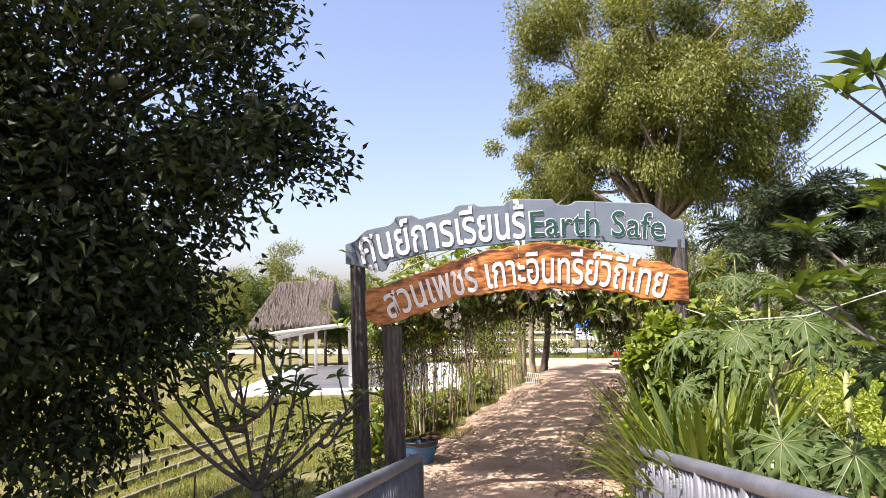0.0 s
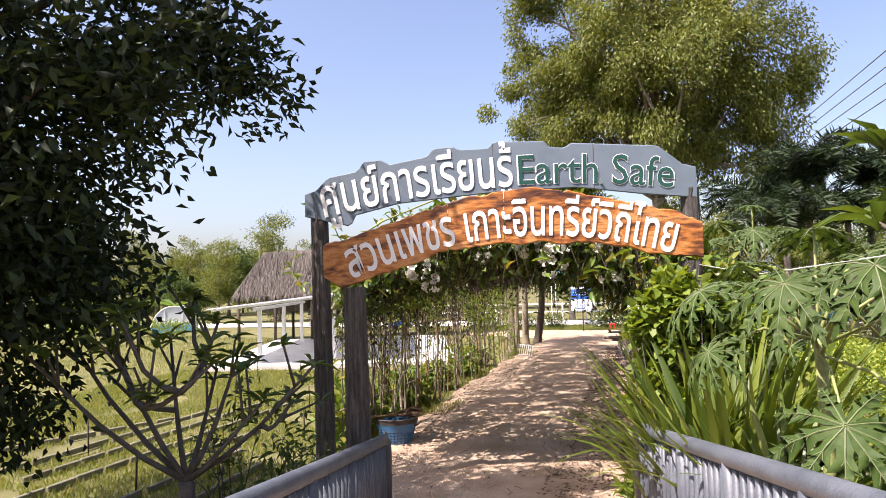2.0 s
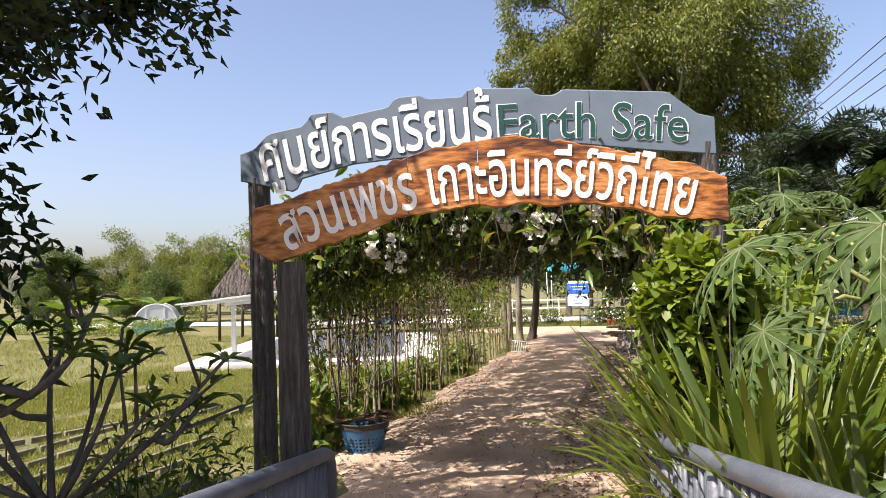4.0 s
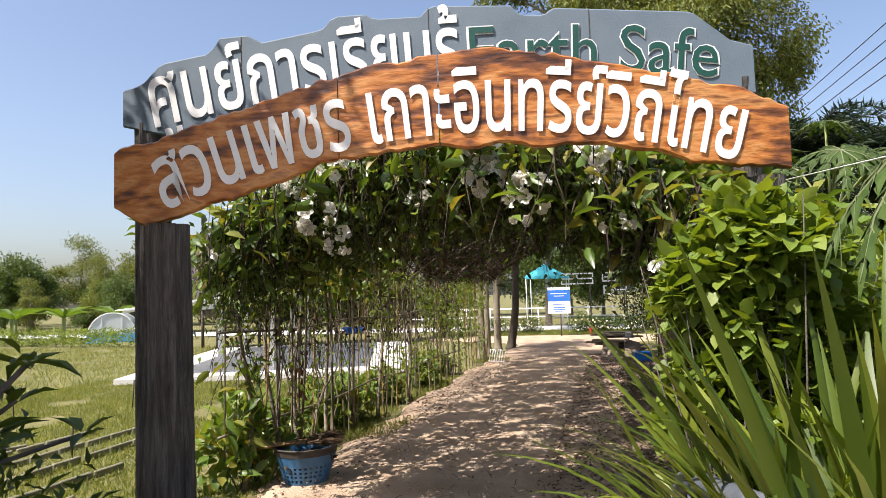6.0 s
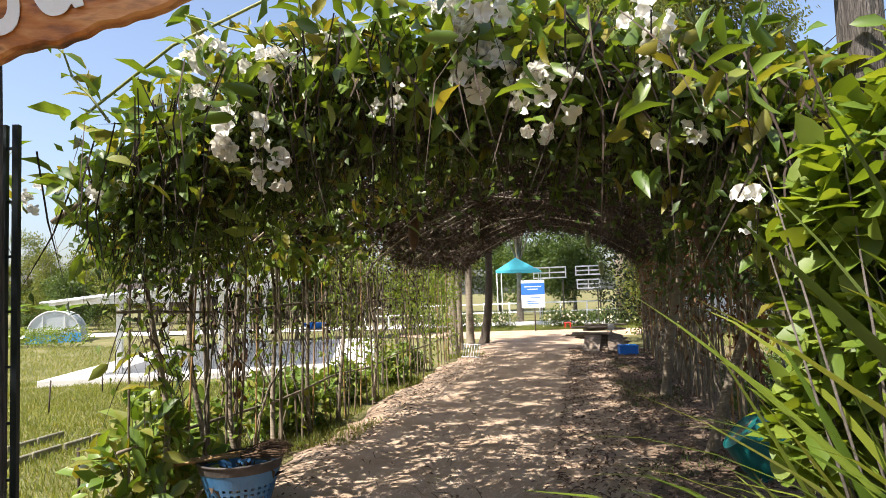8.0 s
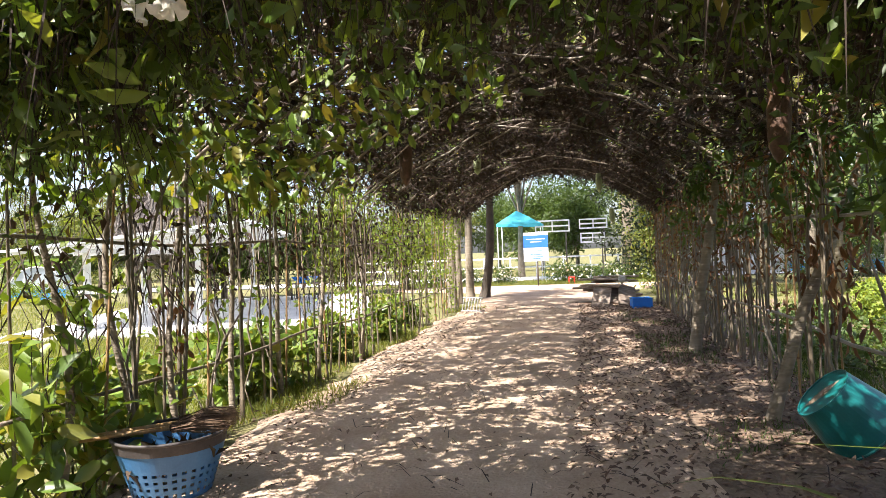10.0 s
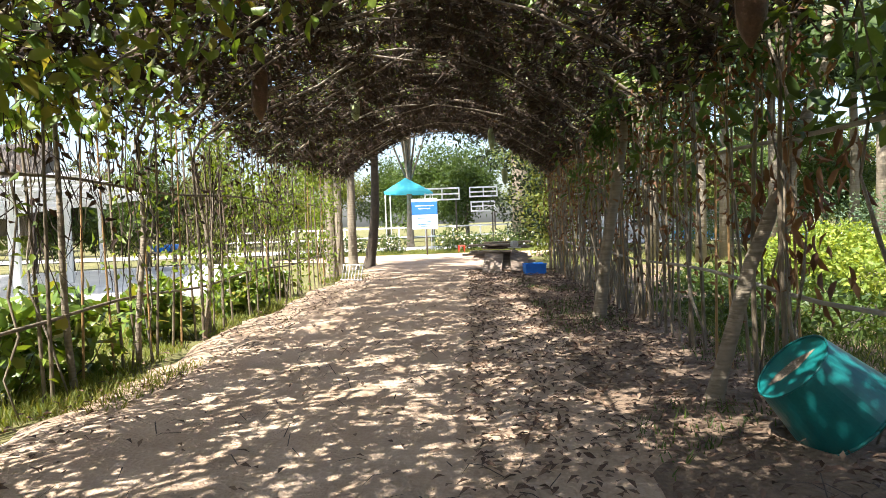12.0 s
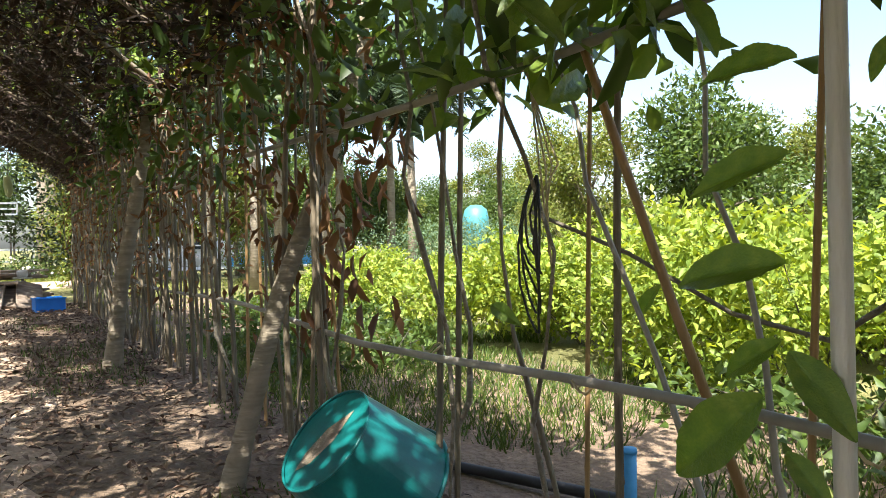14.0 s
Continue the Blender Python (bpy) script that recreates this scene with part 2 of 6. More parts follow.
def grid(name, xs, ys, zf, mat):
    verts = [(x, y, zf(x, y)) for y in ys for x in xs]
    w = len(xs)
    faces = [(j * w + i, j * w + i + 1, (j + 1) * w + i + 1, (j + 1) * w + i) for j in range(len(ys) - 1) for i in range(w - 1)]
    me = mesh_of(name, verts, faces, smooth=True)
    return part(name, me, mat)


def steps(a, b, s):
    return list(np.arange(a, b + 1e-6, s))


xs = [-900, -400, -200, -100, -60, -40] + steps(-30, -8, 1.0) + steps(-7.6, 8, 0.4) + steps(9, 30, 1.0) + [40, 60, 100, 200, 400, 900]
ys = [-300, -100, -40, -20] + steps(-10, -2, 1.0) + steps(-1.6, 30, 0.4) + steps(31, 60, 1.0) + [70, 90, 120, 200, 400, 900]
tagged(grid("ground", xs, ys, lambda x, y: ground_z(x, y) + (0.05 * noise.noise((x * 0.5, y * 0.5, 0)) if abs(x) < 40 and -20 < y < 60 else 0) - 0.03, M["grass_ground"]),
       "dry green lawn and soil around the path", "ground", kind="structure")


def path_edges(y):
    """Left and right edge of the sandy path."""
    if y < 9.5:
        c = 2.2 - 0.17 * y
        return c - 1.9, c + 1.9
    k = smooth(9.5, 12.5, y)
    l, r = -1.32 + k * -1.2, 2.48 - k * 0.62
    if y > 33:
        o = smooth(33, 37, y)
        l, r = l - 5 * o, r + 5 * o
    return l, r


rows_v, cols = [], 25
pys = steps(-6, 38.4, 0.3)
for y in pys:
    l, r_ = path_edges(y)
    l += 0.34 * noise.noise((0.9 * y, 3.3, 0)) + 0.16 * noise.noise((3.1 * y, 7, 0))
    r_ += 0.4 * noise.noise((0.9 * y, 13.3, 0)) + 0.3 * noise.noise((3.1 * y, 17, 0))
    for i in range(cols):
        k = i / (cols - 1)
        x = l + (r_ - l) * k
        edge = min(k, 1 - k)
        rut = -0.012 * math.exp(-((k - 0.3) / 0.07) ** 2) - 0.012 * math.exp(-((k - 0.72) / 0.07) ** 2)
        rows_v.append((x, y, ground_z(x, y) + 0.045 * smooth(0, 0.05, edge) - 0.012 + rut + 0.014 * noise.noise((x * 2.2, y * 2.2, 1))))
pf = [(j * cols + i, j * cols + i + 1, (j + 1) * cols + i + 1, (j + 1) * cols + i) for j in range(len(pys) - 1) for i in range(cols - 1)]
path_me = mesh_of("path", rows_v, pf, smooth=True)
tagged(part("path", path_me, M["sand"]), "sandy earth path with ruts and fallen leaves", "path", kind="structure")

# bare soil under the fence and behind it
sx = steps(1.5, 6.2, 0.25)
sy = steps(10.6, 28.0, 0.3)
sv, sf = [], []
for y in sy:
    for x in sx:
        k = (x - 1.5) / 4.7
        e = 0.35 * noise.noise((y * 0.7, k * 2, 5)) * (1 if k in (0, 1) else 0.3)
        sv.append((x + e, y, 0.012 + 0.02 * noise.noise((x * 1.7, y * 1.7, 3)) + 0.012 * noise.noise((x * 6, y * 6, 3))))
sf = [(j * len(sx) + i, j * len(sx) + i + 1, (j + 1) * len(sx) + i + 1, (j + 1) * len(sx) + i) for j in range(len(sy) - 1) for i in range(len(sx) - 1)]
tagged(part("soil", mesh_of("soil", sv, sf, smooth=True), M["soil"]), "dark bare soil along the fence", "soil", kind="structure")


# ---- gate ----
GX = Vector((0.9713, 0.2379, 0))      # along the gate
GN = Vector((0.2379, -0.9713, 0))     # its face, towards the bridge
FRONT0, FRONT_W = Vector((-1.40, 8.35, 3.18)), 4.28
BACK0, BACK_W = Vector((-2.13, 9.28, 3.94)), 5.08


def lerp_curve(pts, f):
    for (a, va), (b, vb) in zip(pts, pts[1:]):
        if f <= b:
            return va + (vb - va) * (f - a) / (b - a)
    return pts[-1][1]


GREY_TOP = [(0, 0), (.03, .04), (.06, .2), (.14, .258), (.153, .38), (.203, .385), (.22, .315), (.32, .387), (.337, .487), (.388, .49), (.404, .443), (.48, .437), (.492, .518), (.622, .473), (.635, .39), (.673, .37), (.69, .427), (.908, .31), (.966, .055), (1, 0)]
GREY_LOW = [(0, -.30), (.12, -.47), (.128, -.33), (.245, -.21), (.5, -.15), (.7, -.16), (.86, -.30), (1, -.40)]
WOOD_TOP = [(0, 0), (.12, .136), (.24, .29), (.386, .455), (.556, .52), (.68, .425), (.8, .295), (.926, .15), (1, 0)]
WOOD_LOW = [(0, -.36), (.05, -.50), (.15, -.375), (.333, -.143), (.48, -.10), (.73, -.16), (.9, -.345), (1, -.40)]


def board(name, top, low, width, rise, thick, mat, parent, ragged=0.0, f0=0.0, f1=1.0):
    """A board with a shaped top and bottom edge, standing in the local x-z plane."""
    n = 90
    r = np.random.default_rng(5)
    verts, faces = [], []
    for i in range(n + 1):
        f = f0 + (f1 - f0) * i / n
        zt, zl = rise * f + lerp_curve(top, f), rise * f + lerp_curve(low, f)
        zt += ragged * (noise.noise((f * 22, 1, 0)) + 0.7 * noise.noise((f * 60, 5, 0)))
        zl += ragged * (noise.noise((f * 18, 9, 0)) + 0.5 * noise.noise((f * 60, 15, 0)))
        x = width * f
        b = 0.012
        verts += [(x, 0, zl + b), (x, 0, zt - b), (x, b, zt), (x, thick - b, zt), (x, thick, zt - b), (x, thick, zl + b), (x, thick - b, zl), (x, b, zl)]
    for i in range(n):
        for k in range(8):
            j = (k + 1) % 8
            faces.append((i * 8 + k, i * 8 + j, (i + 1) * 8 + j, (i + 1) * 8 + k))
    faces.append(tuple(range(8)))
    faces.append(tuple(reversed(range(n * 8, n * 8 + 8))))
    me = mesh_of(name, verts, faces)
    bm = bmesh.new()
    bm.from_mesh(me)
    bmesh.ops.recalc_face_normals(bm, faces=bm.faces[:])
    bpy.data.meshes.remove(me)
    return part(name, bm, mat, parent)


def lettering(name, text, parent, mat, curve_z, u0, u1, height, rise_from, proud, bold=0.0, label="", depth=0.003, tilt_by_curve=True):
    """Letters laid along a curve on a board's face; u is metres along the board."""
    cu = bpy.data.curves.new(name, "FONT")
    cu.body, cu.size, cu.offset, cu.extrude = text, 1.0, bold, 0.0
    cu.resolution_u = 3
    tmp = new(name, cu)
    bpy.context.view_layer.update()
    me = bpy.data.meshes.new_from_object(tmp.evaluated_get(bpy.context.evaluated_depsgraph_get()))
    bpy.data.objects.remove(tmp)
    co = np.empty(len(me.vertices) * 3, np.float32)
    me.vertices.foreach_get("co", co)
    co = co.reshape(-1, 3)
    x0, x1 = co[:, 0].min(), co[:, 0].max()
    sx = (u1 - u0) / (x1 - x0)
    for i, v in enumerate(me.vertices):
        u = u0 + (v.co.x - x0) * sx
        h = v.co.y * height + rise_from
        e = 0.25
        slope = (curve_z(u + e) - curve_z(u - e)) / (2 * e) if tilt_by_curve else 0
        k = math.hypot(1, slope)
        co[i] = (u - slope / k * h * 0.9, -proud, curve_z(u) + h / k)
    me.vertices.foreach_set("co", co.reshape(-1))
    bm = bmesh.new()
    bm.from_mesh(me)
    bpy.data.meshes.remove(me)
    ext = bmesh.ops.extrude_face_region(bm, geom=bm.faces[:])
    bmesh.ops.translate(bm, vec=(0, depth, 0), verts=[v for v in ext["geom"] if isinstance(v, bmesh.types.BMVert)])
    bmesh.ops.recalc_face_normals(bm, faces=bm.faces[:])
    for f in bm.faces:
        f.smooth = False
    return part(name, bm, mat, parent, label)


GATE_TURN = math.degrees(math.atan2(GX.y, GX.x))


def varnished_wood():
    """Varnished plank: long flowing grain, dark heartwood streaks, pale sapwood, a soft gloss."""
    m = material("sign_wood", [(0.045, 0.016, 0.007), (0.17, 0.058, 0.018), (0.42, 0.145, 0.028), (0.54, 0.25, 0.08), (0.19, 0.065, 0.022)], 1.5, 0.42, bump=0.5, fine=9, stretch=(0.75, 2, 2.6), spec=0.5)
    t = m.node_tree
    big = [n for n in t.nodes if n.type == "TEX_NOISE" and abs(n.inputs["Scale"].default_value - 1.5) < 0.01][0]
    big.inputs["Distortion"].default_value, big.inputs["Detail"].default_value = 1.9, 9
    ramp = [n for n in t.nodes if n.type == "VALTORGB"][0]
    for e, p in zip(ramp.color_ramp.elements, (0.36, 0.44, 0.51, 0.58, 0.67)):
        e.position = p
    return m


M["sign_wood"] = varnished_wood()

grey_sign = thing("name_sign", "grey-blue painted arched sign board with white and green letters", "sign", at=BACK0, turn=GATE_TURN)
grey_rise = 0.19
board("panel", GREY_TOP, GREY_LOW, BACK_W, grey_rise, 0.03, M["sign_grey"], grey_sign)
grey_mid = lambda u: grey_rise * u / BACK_W - 0.05 - 1.05 * (u / BACK_W - 0.53) ** 2
lettering("thai_letters", "ศูนย์การเรียนรู้", grey_sign, M["white_paint"], grey_mid, 0.26, 2.74, 0.70, -0.03, 0.012, 0.012, "white letters")
lettering("letter_outline", "Earth Safe", grey_sign, M["white_paint"], grey_mid, 2.80, 4.80, 0.55, -0.02, 0.008, 0.021, "white outline of the letters")
lettering("letters", "Earth Safe", grey_sign, M["green_paint"], grey_mid, 2.82, 4.78, 0.55, -0.02, 0.014, 0.002, "dark green letters")
for f in (0.19, 0.49, 0.745):
    zt, zl = lerp_curve(GREY_TOP, f) + grey_rise * f, lerp_curve(GREY_LOW, f) + grey_rise * f
    part("seam", box_bm(0.006, 0.004, zt - zl - 0.02, (BACK_W * f, -0.001, (zt + zl) / 2)), M["bark_dark"], grey_sign)

wood_sign = thing("wooden_sign", "varnished live-edge wooden sign board with white letters", "sign", at=FRONT0, turn=GATE_TURN)
wood_rise = 0.15
board("plank", WOOD_TOP, WOOD_LOW, FRONT_W, wood_rise, 0.06, M["sign_wood"], wood_sign, ragged=0.03, f0=0.0, f1=0.335)
board("plank", WOOD_TOP, WOOD_LOW, FRONT_W, wood_rise, 0.06, M["sign_wood"], wood_sign, ragged=0.03, f0=0.337, f1=0.485)
board("plank", WOOD_TOP, WOOD_LOW, FRONT_W, wood_rise, 0.06, M["sign_wood"], wood_sign, ragged=0.03, f0=0.487, f1=1.0)
wood_mid = lambda u: wood_rise * u / FRONT_W + 0.045 - 1.85 * (u / FRONT_W - 0.52) ** 2
lettering("thai_letters", "สวนเพชร เกาะอินทรีย์วิถีไทย", wood_sign, M["white_paint"], wood_mid, 0.31, 3.96, 0.58, -0.07, 0.012, 0.012, "white letters")


def gate_post(at, height, radius, lean=(0, 0), seed=1):
    """A weathered round timber, cracked along its length."""
    r = np.random.default_rng(seed)
    ob = thing("gate_post", "weathered grey round timber post cracked along its grain", "post", "gate posts", at=at)
    sides, rings = 28, 26
    verts, faces = [], []
    crack = r.random(7) * sides
    for i in range(rings + 1):
        k = i / rings
        for j in range(sides):
            a = 2 * math.pi * j / sides
            q = radius * (1.08 - 0.14 * k + 0.05 * noise.noise((math.cos(a) * 1.5, math.sin(a) * 1.5, k * 3 + seed)) + 0.03 * noise.noise((j * 0.9, k * 9, seed)))
            for c in crack:
                if abs(j - c - 0.6 * math.sin(3 * k + c)) < 0.6:
                    q -= 0.012
            verts.append((q * math.cos(a) + lean[0] * k, q * math.sin(a) + lean[1] * k, k * height + (0.02 * noise.noise((j, 3, seed)) if i == rings else 0)))
    for i in range(rings):
        for j in range(sides):
            n = (j + 1) % sides
            faces.append((i * sides + j, i * sides + n, (i + 1) * sides + n, (i + 1) * sides + j))
    faces.append(tuple(range(rings * sides, (rings + 1) * sides)))
    part("shaft", mesh_of("shaft", verts, faces), M["post_wood"], ob)
    return ob


gate_post((-1.02, 8.42, -0.05), 2.75, 0.135, (-0.03, 0.0), 1)
gate_post((-1.95, 9.43, -0.05), 3.72, 0.125, (-0.05, 0.0), 2)
gate_post((2.62, 9.46, -0.05), 2.95, 0.13, (0, 0.0), 3)
gate_post((2.72, 10.58, -0.05), 3.92, 0.125, (0, 0.0), 4)


# ---- bridge railings ----
def railing(name_at, back, post_every=1.35):
    """Cement railing shaped like canes: a round handrail that bends down at its end, thin balusters, thicker posts."""
    a, b = Vector(name_at), Vector(back)
    ob = thing("bridge_railing", "grey painted cement railing with round handrail and thin balusters", "railing", "bridge railings")
    d = (b - a)
    length = d.length
    d.normalize()
    ground = lambda p: ground_z(p.x, p.y)
    pts = [a - d * 0.16 + Vector((0, 0, -0.75)), a - d * 0.16 + Vector((0, 0, -0.22)), a - d * 0.13 + Vector((0, 0, -0.1)), a - d * 0.05 + Vector((0, 0, -0.02)), a + d * 0.05] + [a + d * (0.05 + (length - 0.05) * k / 14) for k in range(1, 15)]
    part("handrail", mesh_of("handrail", *tube_data(pts, [0.05, 0.055, 0.06, 0.062, 0.062] + [0.062] * 14, 14), smooth=True), M["rail_paint"], ob)
    s, i = 0.05, 0
    while s < length:
        p = a + d * s
        z0 = ground(p) - 0.03
        thick = 0.055 if i % 9 == 4 else 0.028
        zt = p.z - 0.03
        mid = (z0 + zt) / 2
        pp = [(p.x, p.y, z0), (p.x + 0.006 * math.sin(i * 2.1), p.y, mid), (p.x, p.y, zt)]
        part("post" if thick > 0.05 else "baluster", mesh_of("baluster", *tube_data(pp, thick, 8), smooth=True), M["rail_paint"], ob)
        s += 0.125
        i += 1
    low = [Vector((a.x, a.y, ground(a) + 0.14)) + d * (length * k / 6) for k in range(7)]
    for k, p in enumerate(low):
        p.z = ground(p) + 0.12
    part("bottom_rail", mesh_of("bottom_rail", *tube_data(low, 0.035, 8), smooth=True), M["rail_paint"], ob)
    return ob


railing((-0.66, 8.25, 1.04), (0.85, 1.0, 2.17))
railing((2.0, 8.88, 1.13), (3.62, 1.35, 2.28))


# ---- bamboo tunnel ----
TY0, TY1 = 10.75, 28.0
XL, XR = -2.72, 2.95


def arch_z(x, y=20.0):
    cx, a = (XL + XR) / 2, (XR - XL) / 2 + 0.12
    return 2.45 + (1.42 - 0.38 * (1 - smooth(10.8, 15.5, y))) * (1 - min(1.0, abs((x - cx) / a)) ** 1.9)


def cane(length, radius, seed):
    """One bamboo cane with its joints, standing on the origin."""
    r = np.random.default_rng(seed)
    pts, rad = [], []
    bx, by = r.normal(0, 0.016, 2)
    z, step = 0.0, 0.26
    while z < length:
        k = z / length
        for dz, q in ((0, 1.0), (0.012, 1.16), (0.03, 1.0)):
            pts.append((bx * math.sin(3 * k), by * math.sin(2.4 * k + 0.4), z + dz))
            rad.append(radius * (1 - 0.35 * k) * q)
        z += step
    v, f = tube_data(pts, rad, 6)
    return mesh_of("pole", v, f, smooth=True)


CANES = [cane(2.9, 0.018, 11), cane(3.1, 0.014, 12), cane(2.7, 0.021, 13), cane(2.95, 0.013, 14), cane(3.0, 0.016, 15)]
for k, me in enumerate(CANES):
    me.materials.append(M["bamboo_tan"] if k == 3 else M["bamboo"])


def fence(x, rails, gap, y0, y1, seed, label, skip=(), rail="bamboo"):
    r = np.random.default_rng(seed)
    ob = thing("bamboo_fence", label, "fence", "fences of the tunnel")
    y = y0
    while y < y1:
        if not any(a < y < b for a, b in skip):
            for _ in range(2 if r.random() < 0.45 else 1):
                p = part("pole", CANES[int(r.integers(0, 5))], None, ob)
                p.matrix_basis = pose(x + r.normal(0, 0.05), y + r.normal(0, 0.04), -0.05, r.normal(0, 2.2), r.normal(0, 2.0), r.random() * 360) @ Matrix.Diagonal((1, 1, 0.9 + 0.18 * r.random(), 1))
        y += gap * (0.6 + 0.8 * r.random())
    for z in rails:
        n = 26
        pts = [(x + 0.03 * math.sin(k * 1.3), y0 - 0.2 + (y1 - y0 + 0.3) * k / n, z + 0.03 * math.sin(k * 0.9 + z)) for k in range(n + 1)]
        part("cross_rail", mesh_of("cross_rail", *tube_data(pts, 0.016, 6), smooth=True), M[rail], ob)
    return ob


fence(XL, (0.67, 1.83), 0.5, 11.65, TY1 - 1.0, 21, "tall fence of thin grey bamboo poles tied to cross rails")
fence(XR, (0.80, 1.84), 0.25, 11.6, TY1, 22, "dense tall fence of grey bamboo poles and dry stems", skip=((11.0, 14.2),), rail="pale_bamboo")

ribs = thing("tunnel_frame", "arched frame of thin bamboo canes over the path", "trellis")
for y in np.arange(TY0, TY1 + 0.1, 1.15):
    pts = []
    for k in range(17):
        x = XL + (XR - XL) * k / 16
        pts.append((x, y + 0.04 * math.sin(k), arch_z(x, y) + 0.02))
    part("rib", mesh_of("rib", *tube_data(pts, 0.02, 6), smooth=True), M["bamboo"], ribs)
for x in (-1.9, -0.9, 0.1, 1.1, 2.1):
    pts = [(x, TY0 + (TY1 - TY0) * k / 12, arch_z(x, TY0 + (TY1 - TY0) * k / 12) + 0.05) for k in range(13)]
    part("purlin", mesh_of("purlin", *tube_data(pts, 0.018, 6), smooth=True), M["bamboo"], ribs)

# roof of the vines: dense, with gaps that let the sun through
r = np.random.default_rng(31)
canopy = thing("vine_canopy", "dense roof of green and dry brown vines over the tunnel", "vine")


def roof_points(n, lift, spread, wide=0.0, open_=-0.2):
    x = XL - wide + (XR - XL + 2 * wide) * r.random(n)
    y = TY0 + (TY1 - TY0) * r.random(n)
    keep = np.array([0.8 * noise.noise((a * 1.7, b * 1.7, 4)) + 0.9 * noise.noise((a * 5.5, b * 5.5, 9)) for a, b in zip(x, y)]) > open_
    keep &= ~((y < 12.2) & (x < XL + 0.4 * (12.6 - y)))
    x, y = x[keep], y[keep]
    z = np.array([arch_z(min(XR, max(XL, q)), w) for q, w in zip(x, y)]) + lift + np.abs(r.normal(0, spread, len(x)))
    return np.stack([x, y, z], 1)


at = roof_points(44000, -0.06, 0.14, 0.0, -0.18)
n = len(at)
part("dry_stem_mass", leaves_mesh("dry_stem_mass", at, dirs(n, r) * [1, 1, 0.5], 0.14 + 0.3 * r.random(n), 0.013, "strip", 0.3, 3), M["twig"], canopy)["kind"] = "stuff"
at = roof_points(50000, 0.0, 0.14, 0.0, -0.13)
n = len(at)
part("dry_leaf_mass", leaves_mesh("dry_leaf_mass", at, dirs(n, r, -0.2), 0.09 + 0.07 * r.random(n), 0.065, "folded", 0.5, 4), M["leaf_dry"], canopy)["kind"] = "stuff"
at = roof_points(34000, 0.16, 0.16, 0.15, -0.11)
n = len(at)
part("green_leaf_mass", leaves_mesh("green_leaf_mass", at, dirs(n, r, 0.0), 0.12 + 0.08 * r.random(n), 0.08, "folded", 0.6, 5), M["leaf_vine"], canopy)["kind"] = "stuff"
for k in range(26):
    y0 = TY0 + 0.3 + 16 * r.random()
    x0, x1 = XL + 5.6 * r.random(), XL + 5.6 * r.random()
    pts = []
    for s in range(7):
        u = x0 + (x1 - x0) * s / 6
        pts.append((u, y0 + 1.6 * s / 6 + r.normal(0, 0.08), arch_z(min(XR, max(XL, u)), y0) - 0.05 + r.normal(0, 0.05)))
    part("woody_stem", mesh_of("woody_stem", *tube_data(pts, [0.02, 0.018, 0.017, 0.015, 0.013, 0.011, 0.008], 5), smooth=True), M["bark"], canopy)


# ---- trees ----
def limb_path(p, d, length, r, bend=0.25, n=5, lift=0.0):
    pts = [Vector(p)]
    d = Vector(d).normalized()
    for _ in range(n):
        d = (d + Vector(r.normal(0, bend, 3)) + Vector((0, 0, lift))).normalized()
        pts.append(pts[-1] + d * (length / n))
    return pts


